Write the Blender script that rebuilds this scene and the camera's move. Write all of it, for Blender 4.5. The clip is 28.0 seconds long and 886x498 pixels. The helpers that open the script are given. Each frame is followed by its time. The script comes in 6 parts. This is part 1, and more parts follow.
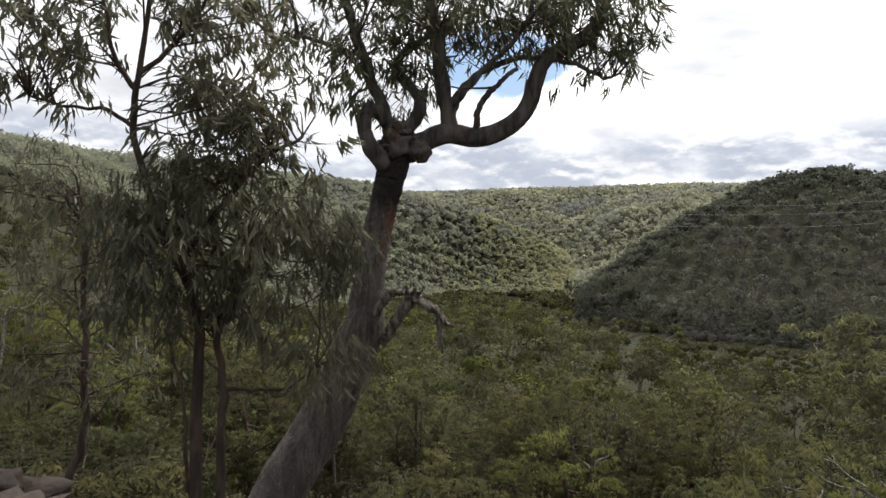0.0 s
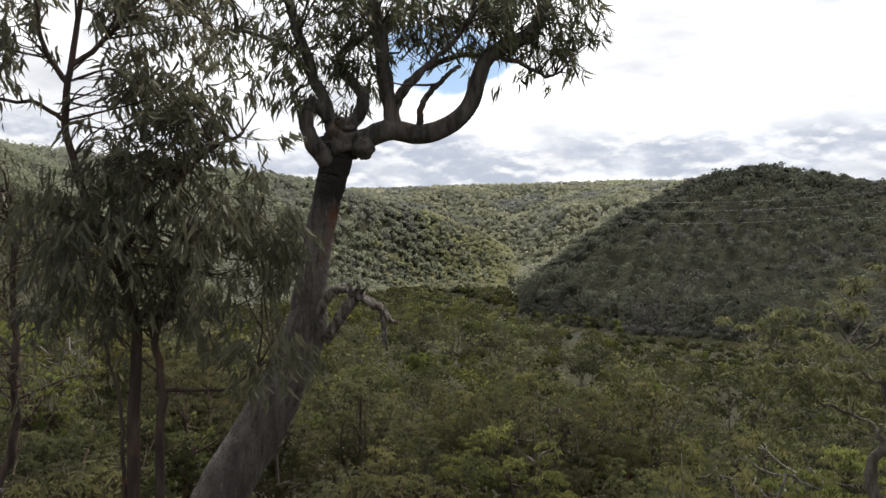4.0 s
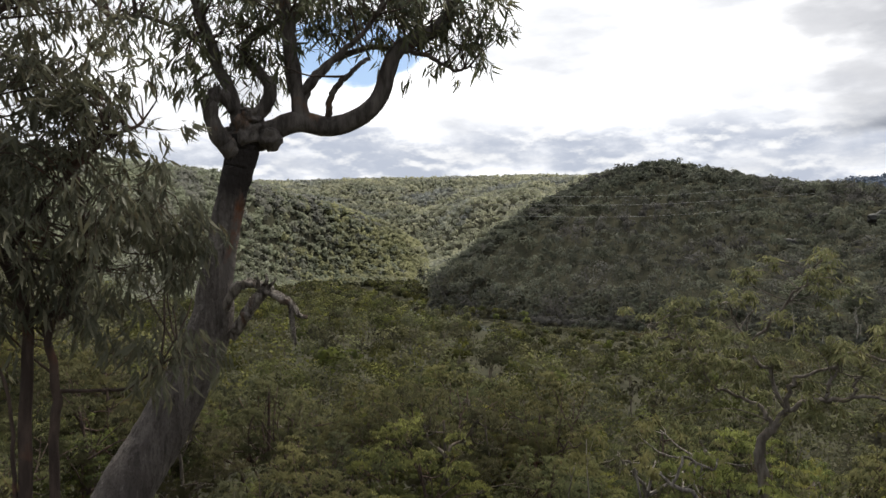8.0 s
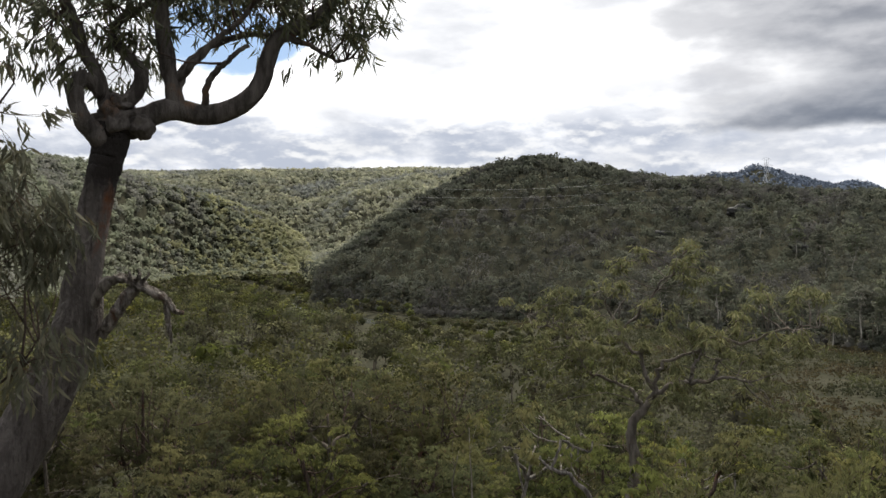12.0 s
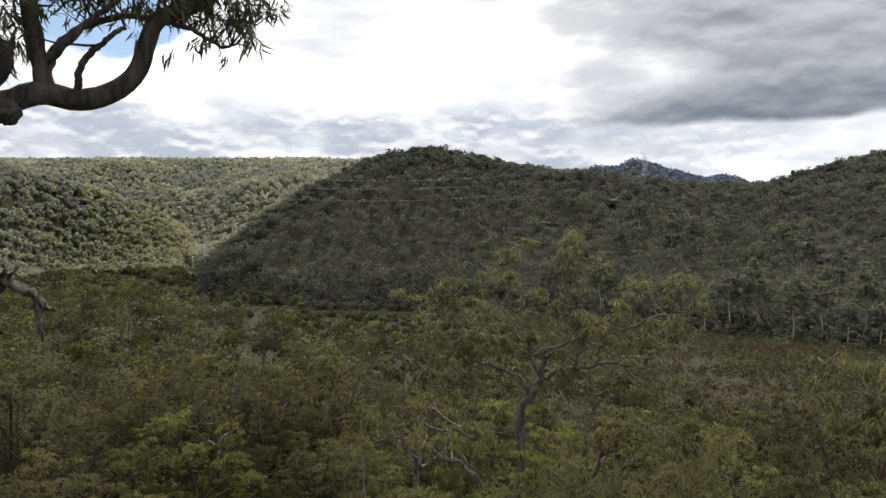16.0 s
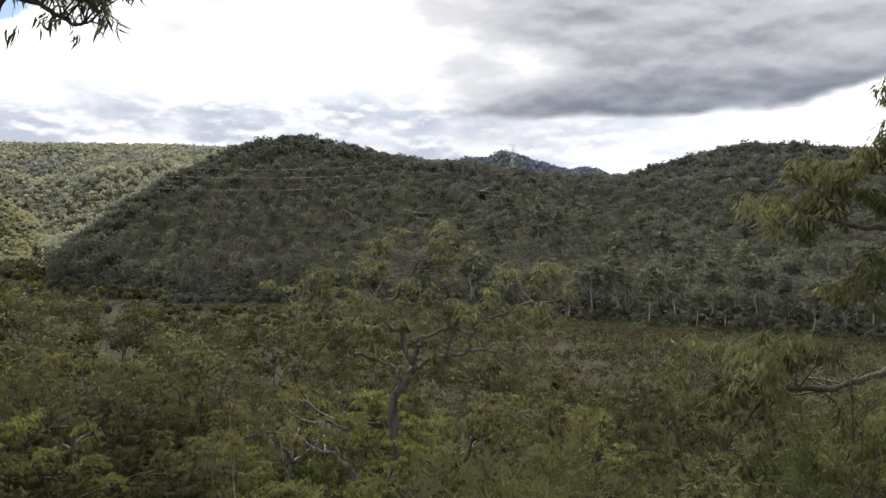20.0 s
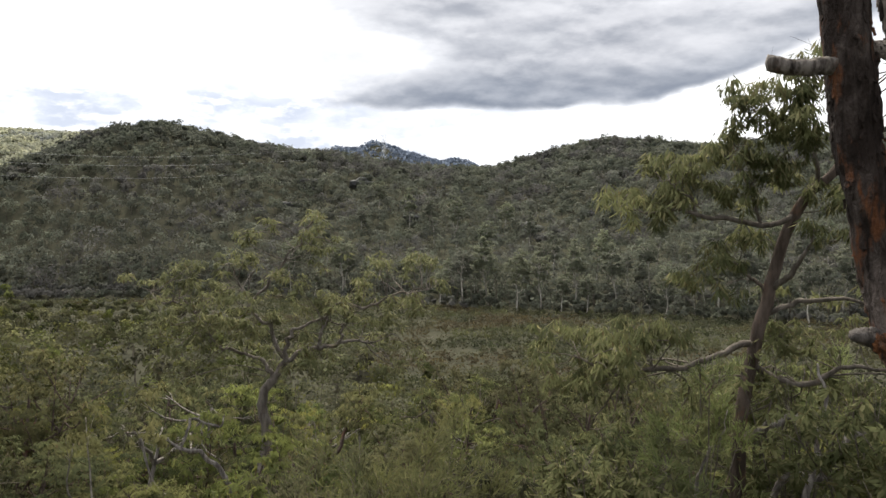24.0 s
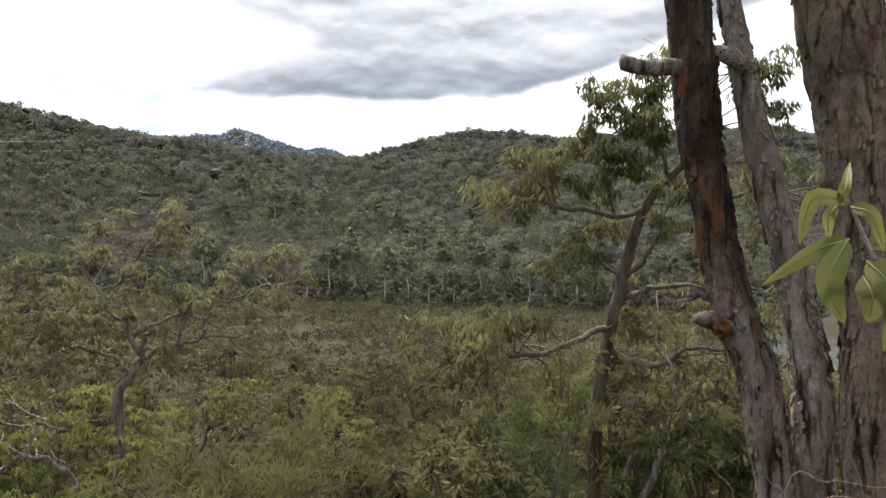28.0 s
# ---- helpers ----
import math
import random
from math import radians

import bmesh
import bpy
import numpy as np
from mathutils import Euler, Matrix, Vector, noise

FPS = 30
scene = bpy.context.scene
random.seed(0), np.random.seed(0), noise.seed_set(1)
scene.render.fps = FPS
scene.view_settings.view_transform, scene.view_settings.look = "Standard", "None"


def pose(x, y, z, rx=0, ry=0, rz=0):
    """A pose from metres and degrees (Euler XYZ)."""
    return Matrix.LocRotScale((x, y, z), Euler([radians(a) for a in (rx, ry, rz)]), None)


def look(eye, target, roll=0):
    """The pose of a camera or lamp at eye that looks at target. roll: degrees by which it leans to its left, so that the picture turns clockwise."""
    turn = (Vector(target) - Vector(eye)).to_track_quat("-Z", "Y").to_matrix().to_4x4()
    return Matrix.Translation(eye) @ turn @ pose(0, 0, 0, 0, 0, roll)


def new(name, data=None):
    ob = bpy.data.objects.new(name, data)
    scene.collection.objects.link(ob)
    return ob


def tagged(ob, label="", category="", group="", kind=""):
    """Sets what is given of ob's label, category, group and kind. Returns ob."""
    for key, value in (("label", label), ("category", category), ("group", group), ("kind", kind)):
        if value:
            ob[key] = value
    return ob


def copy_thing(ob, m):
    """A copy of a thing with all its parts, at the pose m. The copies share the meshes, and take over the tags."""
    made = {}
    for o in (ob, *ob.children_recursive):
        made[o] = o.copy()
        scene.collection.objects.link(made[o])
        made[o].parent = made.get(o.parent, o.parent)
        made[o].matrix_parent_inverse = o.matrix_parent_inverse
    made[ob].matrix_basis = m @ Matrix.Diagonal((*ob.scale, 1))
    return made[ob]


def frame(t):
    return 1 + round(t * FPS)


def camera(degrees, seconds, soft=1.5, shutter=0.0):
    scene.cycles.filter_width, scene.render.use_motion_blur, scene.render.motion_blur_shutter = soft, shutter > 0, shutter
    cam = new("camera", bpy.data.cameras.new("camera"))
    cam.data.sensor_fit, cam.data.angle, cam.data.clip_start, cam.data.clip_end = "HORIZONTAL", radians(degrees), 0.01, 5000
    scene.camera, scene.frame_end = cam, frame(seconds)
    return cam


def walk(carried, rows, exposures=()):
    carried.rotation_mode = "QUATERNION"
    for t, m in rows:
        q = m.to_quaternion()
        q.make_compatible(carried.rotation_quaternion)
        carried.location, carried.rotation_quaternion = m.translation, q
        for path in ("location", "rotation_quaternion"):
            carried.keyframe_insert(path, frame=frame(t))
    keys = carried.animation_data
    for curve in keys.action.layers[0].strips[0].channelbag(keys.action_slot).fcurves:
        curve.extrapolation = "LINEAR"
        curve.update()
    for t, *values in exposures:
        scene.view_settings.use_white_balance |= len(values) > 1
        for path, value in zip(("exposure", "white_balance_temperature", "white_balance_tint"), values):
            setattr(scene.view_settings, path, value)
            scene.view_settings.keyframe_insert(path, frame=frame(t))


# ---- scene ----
cam = camera(59.76, 28.0)
EYE = 30.0  # height of the lookout's eye over the river, m

# seconds, yaw, pitch, roll: the camera pans where it stands
PATH = [
    (0.0, 0.00, 1.10, -1.20),
    (0.5, -0.63, 1.07, -1.17),
    (1.0, -1.16, 1.07, -1.13),
    (1.5, -1.59, 1.06, -1.06),
    (2.0, -2.03, 1.02, -1.08),
    (2.5, -2.74, 0.99, -1.07),
    (4.5, -4.97, 0.90, -0.82),
    (5.0, -6.01, 0.84, -0.81),
    (5.5, -6.67, 0.79, -0.74),
    (6.0, -7.88, 0.72, -0.74),
    (6.5, -8.81, 0.67, -0.68),
    (7.0, -9.42, 0.62, -0.68),
    (7.5, -10.05, 0.57, -0.65),
    (8.0, -10.84, 0.53, -0.60),
    (8.5, -11.70, 0.47, -0.58),
    (9.0, -12.59, 0.41, -0.55),
    (9.5, -14.09, 0.35, -0.52),
    (10.0, -15.56, 0.27, -0.45),
    (10.5, -16.67, 0.22, -0.38),
    (11.0, -17.31, 0.16, -0.39),
    (11.5, -18.33, 0.09, -0.34),
    (12.0, -19.47, 0.03, -0.30),
    (12.5, -20.22, -0.04, -0.27),
    (14.5, -24.08, -0.32, -0.15),
    (15.0, -25.61, -0.42, -0.10),
    (15.5, -26.47, -0.51, -0.08),
    (16.0, -27.57, -0.59, -0.04),
    (16.5, -29.02, -0.70, -0.01),
    (17.0, -30.00, -0.79, -0.01),
    (17.5, -31.45, -0.89, 0.03),
    (18.0, -32.73, -1.00, 0.02),
    (18.5, -33.65, -1.08, 0.05),
    (19.0, -34.42, -1.15, 0.05),
    (19.5, -35.69, -1.25, 0.05),
    (20.0, -37.04, -1.33, 0.08),
    (20.5, -38.65, -1.45, 0.10),
    (21.0, -39.81, -1.54, 0.10),
    (21.5, -40.34, -1.60, 0.16),
    (23.5, -44.97, -1.95, 0.14),
    (24.0, -46.56, -2.07, 0.15),
    (24.5, -47.53, -2.13, 0.15),
    (25.0, -48.98, -2.24, 0.16),
    (25.5, -50.36, -2.34, 0.13),
    (26.0, -51.60, -2.44, 0.13),
    (26.5, -52.23, -2.49, 0.15),
    (27.0, -53.51, -2.58, 0.14),
    (27.5, -54.99, -2.67, 0.15),
    (28.0, -56.38, -2.76, 0.03),
]
walk(cam, [(t, pose(0, 0, EYE, 90 + pitch, roll, yaw)) for t, yaw, pitch, roll in PATH],
     [(0, 0.0), (5, -0.02), (12, -0.08), (17, -0.07), (20, 0.06), (25, 0.50), (28, 0.67)])

# ---- world, sun ----
SUN_AZ, SUN_EL = 42.0, 60.0
SUN_DIR = [math.sin(radians(SUN_AZ)) * math.cos(radians(SUN_EL)), math.cos(radians(SUN_AZ)) * math.cos(radians(SUN_EL)), math.sin(radians(SUN_EL))]


def build_world():
    world = bpy.data.worlds.new("cloudy_sky")
    scene.world = world
    world.use_nodes = True
    nt = world.node_tree
    nt.nodes.clear()
    N, link = nt.nodes.new, nt.links.new

    def plug(sock, v):
        if isinstance(v, bpy.types.NodeSocket):
            link(v, sock)
        else:
            sock.default_value = v

    def m(op, a, b=0.0, c=0.0):
        n = N("ShaderNodeMath")
        n.operation = op
        for i, v in enumerate((a, b, c)):
            plug(n.inputs[i], v)
        return n.outputs[0]

    def ramp(v, lo, hi):
        n = N("ShaderNodeMapRange")
        n.interpolation_type = "SMOOTHSTEP"
        plug(n.inputs[0], v)
        n.inputs[1].default_value, n.inputs[2].default_value = lo, hi
        return n.outputs[0]

    def blend(f, a, b):
        n = N("ShaderNodeMix")
        n.data_type = "RGBA"
        plug(n.inputs[0], f)
        plug(n.inputs[6], a)
        plug(n.inputs[7], b)
        return n.outputs[2]

    def fbm(vec, scale, detail, rough=0.55):
        n = N("ShaderNodeTexNoise")
        plug(n.inputs["Vector"], vec)
        n.inputs["Scale"].default_value, n.inputs["Detail"].default_value, n.inputs["Roughness"].default_value = scale, detail, rough
        return n.outputs[0]

    def vec(x, y, z):
        n = N("ShaderNodeCombineXYZ")
        for i, v in enumerate((x, y, z)):
            plug(n.inputs[i], v)
        return n.outputs[0]

    xyz = N("ShaderNodeSeparateXYZ")
    link(N("ShaderNodeTexCoord").outputs["Generated"], xyz.inputs[0])
    x, y, z = xyz.outputs
    deg = 57.29578
    az = m("MULTIPLY", m("ARCTAN2", x, y), deg)
    el = m("MULTIPLY", m("ARCSINE", z), deg)
    # layered cloud deck, seen flatter towards the horizon
    high = m("ADD", m("MAXIMUM", z, 0.0), 0.10)
    deck = vec(m("DIVIDE", x, high), m("DIVIDE", y, high), 0.0)
    wisps = fbm(deck, 0.9, 7)
    # puffs, in degrees of sky; their tops catch the light
    sky_map = vec(m("MULTIPLY", az, 0.13), m("MULTIPLY", el, 0.26), 0.0)
    puffs = fbm(sky_map, 1.0, 8, 0.58)
    warp = m("SUBTRACT", puffs, 0.5)
    heap = fbm(vec(m("MULTIPLY", az, 0.17), m("MULTIPLY", el, 0.40), 5.3), 1.0, 7, 0.55)
    heap_over = fbm(vec(m("MULTIPLY", az, 0.17), m("ADD", m("MULTIPLY", el, 0.40), 0.16), 5.3), 1.0, 7, 0.55)
    crown = ramp(m("SUBTRACT", heap, heap_over), -0.04, 0.10)
    swell = fbm(vec(m("MULTIPLY", az, 0.085), m("MULTIPLY", el, 0.22), 2.1), 1.0, 6, 0.5)
    swell_over = fbm(vec(m("MULTIPLY", az, 0.085), m("ADD", m("MULTIPLY", el, 0.22), 0.14), 2.1), 1.0, 6, 0.5)
    roll = ramp(m("SUBTRACT", swell, swell_over), -0.07, 0.09)
    warp2 = m("SUBTRACT", fbm(vec(m("MULTIPLY", az, 0.05), m("MULTIPLY", el, 0.14), 3.7), 1.0, 6), 0.5)

    def patch(caz, cel, waz, wel, tilt=0.0, rag=2.0):
        da = m("SUBTRACT", az, caz)
        de = m("SUBTRACT", m("SUBTRACT", el, cel), m("MULTIPLY", da, tilt))
        q = m("ADD", m("POWER", m("ABSOLUTE", m("DIVIDE", da, waz)), 2.0), m("POWER", m("ABSOLUTE", m("DIVIDE", de, wel)), 2.0))
        return m("SUBTRACT", m("SUBTRACT", 1.0, q), m("MULTIPLY", warp, rag))

    sky = N("ShaderNodeTexSky")
    sky.sky_type = "NISHITA"
    sky.sun_disc = False
    sky.sun_elevation, sky.sun_rotation = radians(SUN_EL), radians(SUN_AZ)
    blue = N("ShaderNodeVectorMath")
    blue.operation = "SCALE"
    link(sky.outputs[0], blue.inputs[0])
    blue.inputs[3].default_value = 0.15
    # white cloud, thinner and greyer by the deck's own pattern
    wisp2 = fbm(vec(m("MULTIPLY", az, 0.07), m("MULTIPLY", el, 0.20), 9.1), 1.0, 7)
    white = blend(ramp(m("ADD", m("MULTIPLY", wisps, 0.5), m("MULTIPLY", wisp2, 0.5)), 0.38, 0.56), (0.84, 0.86, 0.91, 1), (1.45, 1.45, 1.46, 1))
    # the deck is brightest round the hidden sun and dull on the other side
    toward = m("ADD", m("ADD", m("MULTIPLY", x, SUN_DIR[0]), m("MULTIPLY", y, SUN_DIR[1])), m("MULTIPLY", z, SUN_DIR[2]))
    white = blend(ramp(toward, -0.1, 0.65), (0.60, 0.62, 0.66, 1), white)
    white = blend(ramp(toward, 0.80, 0.98), white, (3.4, 3.3, 3.1, 1))
    # grey-blue layer low over the horizon, broken by bright heaps
    low = m("MULTIPLY", ramp(m("ADD", el, m("MULTIPLY", warp2, 7.0)), 11.4, 8.2), m("ADD", 0.35, m("MULTIPLY", ramp(az, 58.0, 38.0), 0.65)))
    low = m("MULTIPLY", low, ramp(m("ADD", puffs, m("MULTIPLY", warp2, 0.3)), 0.72, 0.42))
    col = blend(low, white, blend(crown, (0.56, 0.61, 0.72, 1), (1.0, 1.01, 1.03, 1)))
    # thin grey sheets ahead of the big cloud
    sheet = m("MULTIPLY", m("MULTIPLY", ramp(swell, 0.47, 0.62), ramp(az, 20.0, 36.0)), ramp(el, 8.5, 11.0))
    col = blend(m("MULTIPLY", sheet, 0.75), col, (0.66, 0.67, 0.71, 1))
    # the broad grey cloud and its dark, curved base
    off = m("SUBTRACT", az, 62.0)
    rise = m("ADD", m("SUBTRACT", m("SUBTRACT", el, 8.0), m("MULTIPLY", m("MAXIMUM", off, 0.0), 0.34)), m("ADD", m("MULTIPLY", warp, 1.6), m("MULTIPLY", m("SUBTRACT", heap, 0.5), 1.2)))
    body = m("MULTIPLY", ramp(rise, 0.0, 0.9), ramp(m("ADD", m("ADD", az, m("MULTIPLY", warp2, 34.0)), m("MULTIPLY", warp, 12.0)), 33.0, 50.0))
    thin = ramp(m("ADD", wisp2, m("MULTIPLY", warp, 0.5)), 0.62, 0.40)
    shades = m("ADD", m("MULTIPLY", roll, 0.8), m("MULTIPLY", crown, 0.2))
    col = blend(m("MULTIPLY", body, m("ADD", 0.84, m("MULTIPLY", thin, 0.15))), col, blend(shades, (0.31, 0.33, 0.38, 1), (0.60, 0.61, 0.65, 1)))
    base = m("MULTIPLY", m("MULTIPLY", body, ramp(m("ADD", rise, m("MULTIPLY", warp2, 6.0)), 4.2, 0.6)), ramp(m("ADD", az, m("MULTIPLY", warp2, 20.0)), 33.0, 42.0))
    col = blend(m("MULTIPLY", base, 0.92), col, blend(shades, (0.19, 0.22, 0.28, 1), (0.35, 0.38, 0.44, 1)))
    streak = ramp(patch(35, 11.6, 6, 1.2, 0.0, 3.2), 0.1, 0.9)
    col = blend(m("MULTIPLY", streak, 0.5), col, (0.62, 0.64, 0.70, 1))
    # gaps of blue
    gap = ramp(patch(4.0, 14.8, 6.0, 2.7, 0.05, 2.0), 0.0, 0.45)
    col = blend(gap, col, blue.outputs[0])
    far_gap = m("MULTIPLY", ramp(wisps, 0.36, 0.30), ramp(el, 24.0, 34.0))
    col = blend(far_gap, col, blue.outputs[0])
    # below the horizon: dull land
    col = blend(ramp(el, -0.5, -3.0), col, (0.05, 0.06, 0.03, 1))
    bg = N("ShaderNodeBackground")
    link(col, bg.inputs[0])
    bg.inputs[1].default_value = 1.0
    link(bg.outputs[0], N("ShaderNodeOutputWorld").inputs[0])


build_world()
sun = new("sun", bpy.data.lights.new("sun", "SUN"))
sun.data.energy, sun.data.angle, sun.data.color = 4.6, radians(11), (1.0, 0.93, 0.80)
sun_way = Vector((math.sin(radians(SUN_AZ)), math.cos(radians(SUN_AZ)), math.tan(radians(SUN_EL))))
sun.matrix_world = look(sun_way * 100, (0, 0, 0))


# ---- materials ----
def material(name, build):
    mat = bpy.data.materials.new(name)
    mat.use_nodes = True
    nt = mat.node_tree
    nt.nodes.clear()
    out = nt.nodes.new("ShaderNodeOutputMaterial")
    build(nt, out)
    return mat


def node(nt, kind, **inputs):
    n = nt.nodes.new(kind)
    for k, v in inputs.items():
        s = n.inputs[k.replace("_", " ")]
        if isinstance(v, bpy.types.NodeSocket):
            nt.links.new(v, s)
        else:
            s.default_value = v
    return n


def mix(nt, f, a, b):
    n = nt.nodes.new("ShaderNodeMix")
    n.data_type = "RGBA"
    for i, v in ((0, f), (6, a), (7, b)):
        if isinstance(v, bpy.types.NodeSocket):
            nt.links.new(v, n.inputs[i])
        elif i:
            n.inputs[i].default_value = (*v, 1)
        else:
            n.inputs[i].default_value = v
    return n.outputs[2]


def spread(nt, v, lo, hi):
    n = node(nt, "ShaderNodeMapRange", Value=v, From_Min=lo, From_Max=hi)
    return n.outputs[0]


def grain(nt, scale, detail=4, stretch=None, rough=0.6):
    """Noise in metres of the object's own space."""
    v = nt.nodes.new("ShaderNodeTexCoord").outputs["Object"]
    if stretch:
        mp = nt.nodes.new("ShaderNodeMapping")
        mp.inputs["Scale"].default_value = stretch
        nt.links.new(v, mp.inputs[0])
        v = mp.outputs[0]
    return node(nt, "ShaderNodeTexNoise", Vector=v, Scale=scale, Detail=detail, Roughness=rough).outputs[0]


def bump(nt, h, strength, dist):
    return node(nt, "ShaderNodeBump", Height=h, Strength=strength, Distance=dist).outputs[0]


def leaf_material(name, dark, mid, tip, patch_scale=0.5, sheer=0.3, rough=0.5, per_object=0.0, gloss=0.3, fleck=1.0, other=None, tree=0.0):
    """Leaves: two greens by leaf and by clump, some light coming through."""

    def build(nt, out):
        geo = nt.nodes.new("ShaderNodeNewGeometry")
        one = geo.outputs["Random Per Island"]
        clump = spread(nt, grain(nt, patch_scale, 3), 0.40, 0.60)
        c = mix(nt, clump, dark, mid)
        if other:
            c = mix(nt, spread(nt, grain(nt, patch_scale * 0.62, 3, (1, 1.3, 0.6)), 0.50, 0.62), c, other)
        c = mix(nt, spread(nt, one, 1.0 - 0.3 * fleck, 1.0 + 0.6 * (1 - fleck)), c, tip)
        c = mix(nt, spread(nt, one, 0.08 * fleck, -0.05), c, (0.10, 0.065, 0.03))
        if tree:
            # each tree of a wood has its own green
            own = nt.nodes.new("ShaderNodeAttribute")
            own.attribute_name = "tone"
            hsv = node(nt, "ShaderNodeHueSaturation", Color=c)
            for slot, k, lo, hi in (("Value", 1.0, 1.0 - 0.45 * tree, 1.0 + 0.5 * tree), ("Hue", 3.7, 0.5 - 0.022 * tree, 0.5 + 0.022 * tree), ("Saturation", 7.3, 1.0 - 0.35 * tree, 1.0 + 0.2 * tree)):
                pick = node(nt, "ShaderNodeMath", Value=own.outputs["Fac"])
                pick.operation = "MULTIPLY"
                pick.inputs[1].default_value = k
                part_ = node(nt, "ShaderNodeMath", Value=pick.outputs[0])
                part_.operation = "FRACT"
                step = node(nt, "ShaderNodeMapRange", Value=part_.outputs[0], To_Min=lo, To_Max=hi)
                nt.links.new(step.outputs[0], hsv.inputs[slot])
            c = hsv.outputs[0]
        if per_object:
            info = nt.nodes.new("ShaderNodeObjectInfo")
            hsv = node(nt, "ShaderNodeHueSaturation", Color=c)
            tone = node(nt, "ShaderNodeMapRange", Value=info.outputs["Random"], To_Min=1.0 - 0.35 * per_object, To_Max=1.0 + 0.45 * per_object)
            nt.links.new(tone.outputs[0], hsv.inputs["Value"])
            shade = node(nt, "ShaderNodeMath", Value=info.outputs["Random"])
            shade.operation = "PINGPONG"
            shade.inputs[1].default_value = 0.13
            hue = node(nt, "ShaderNodeMapRange", Value=shade.outputs[0], From_Max=0.13, To_Min=0.5 - 0.03 * per_object, To_Max=0.5 + 0.012 * per_object)
            nt.links.new(hue.outputs[0], hsv.inputs["Hue"])
            sat = node(nt, "ShaderNodeMapRange", Value=info.outputs["Random"], To_Min=0.72, To_Max=1.2)
            nt.links.new(sat.outputs[0], hsv.inputs["Saturation"])
            c = hsv.outputs[0]
        b = node(nt, "ShaderNodeBsdfPrincipled", Base_Color=c, Roughness=rough)
        b.inputs["Specular IOR Level"].default_value = gloss
        t = node(nt, "ShaderNodeBsdfTranslucent", Color=c)  # as much light comes through as the leaf turns back
        mx = node(nt, "ShaderNodeMixShader", Fac=sheer)
        nt.links.new(b.outputs[0], mx.inputs[1])
        nt.links.new(t.outputs[0], mx.inputs[2])
        nt.links.new(mx.outputs[0], out.inputs[0])

    return material(name, build)


def bark_material(name, base, dark, warm, scale=1.0, fissure=0.6, warm_amount=0.5):
    def build(nt, out):
        big = grain(nt, 2.2 * scale, 5)
        long = grain(nt, 9 * scale, 6, (1, 1, 0.22))
        fine = grain(nt, 60 * scale, 4, (1, 1, 0.4))
        c = mix(nt, spread(nt, long, 0.40, 0.62), dark, base)
        c = mix(nt, spread(nt, big, 0.62 - 0.1 * warm_amount, 0.74), c, warm)
        c = mix(nt, spread(nt, fine, 0.62, 0.80), c, tuple(v * 0.45 for v in dark))
        b = node(nt, "ShaderNodeBsdfPrincipled", Base_Color=c, Roughness=0.9)
        b.inputs["Specular IOR Level"].default_value = 0.15
        h = node(nt, "ShaderNodeMath", Value=long)
        h.operation = "ADD"
        nt.links.new(fine, h.inputs[1])
        nt.links.new(bump(nt, h.outputs[0], fissure, 0.02), b.inputs["Normal"])
        nt.links.new(b.outputs[0], out.inputs[0])

    return material(name, build)


def scarred_bark(name, base, dark, char, scar, z0, z1):
    """Smooth bark, burnt black above z0, with an orange scar under the burn."""

    def build(nt, out):
        long = grain(nt, 7, 6, (1, 1, 0.25))
        fine = grain(nt, 45, 5, (1, 1, 0.5))
        blotch = grain(nt, 3.5, 5)
        up = node(nt, "ShaderNodeSeparateXYZ")
        nt.links.new(nt.nodes.new("ShaderNodeTexCoord").outputs["Object"], up.inputs[0])
        rag = node(nt, "ShaderNodeMath", Value=long)
        rag.operation = "MULTIPLY_ADD"
        rag.inputs[1].default_value = 0.9
        nt.links.new(up.outputs[2], rag.inputs[2])
        c = mix(nt, spread(nt, long, 0.38, 0.64), dark, base)
        c = mix(nt, spread(nt, blotch, 0.52, 0.70), c, tuple(0.62 * v for v in base))
        c = mix(nt, spread(nt, fine, 0.60, 0.78), c, tuple(0.5 * v for v in dark))
        streak = grain(nt, 26, 6, (1, 1, 0.16), 0.7)
        c = mix(nt, spread(nt, streak, 0.50, 0.68), c, tuple(0.62 * v for v in dark))
        c = mix(nt, spread(nt, streak, 0.42, 0.28), c, tuple(min(1, 1.35 * v) for v in base))
        low = spread(nt, rag.outputs[0], z0 - 0.02, z0 + 0.10)
        # the torn strip runs down one side of the trunk
        lean = node(nt, "ShaderNodeMath", Value=up.outputs[2])
        lean.operation = "MULTIPLY_ADD"
        lean.inputs[1].default_value = -0.17
        nt.links.new(up.outputs[0], lean.inputs[2])
        edge = spread(nt, lean.outputs[0], -5.615, -5.585)
        strip = node(nt, "ShaderNodeMath", Value=edge)
        strip.operation = "MULTIPLY"
        nt.links.new(low, strip.inputs[1])
        c = mix(nt, strip.outputs[0], c, mix(nt, spread(nt, blotch, 0.47, 0.60), tuple(0.8 * v for v in base), tuple(0.85 * v for v in scar)))
        c = mix(nt, spread(nt, rag.outputs[0], z0 + 0.48, z1 + 0.48), c, char)
        b = node(nt, "ShaderNodeBsdfPrincipled", Base_Color=c, Roughness=0.9)
        b.inputs["Specular IOR Level"].default_value = 0.15
        h = node(nt, "ShaderNodeMath", Value=long)
        h.operation = "ADD"
        nt.links.new(fine, h.inputs[1])
        nt.links.new(bump(nt, h.outputs[0], 1.0, 0.05), b.inputs["Normal"])
        nt.links.new(b.outputs[0], out.inputs[0])

    return material(name, build)


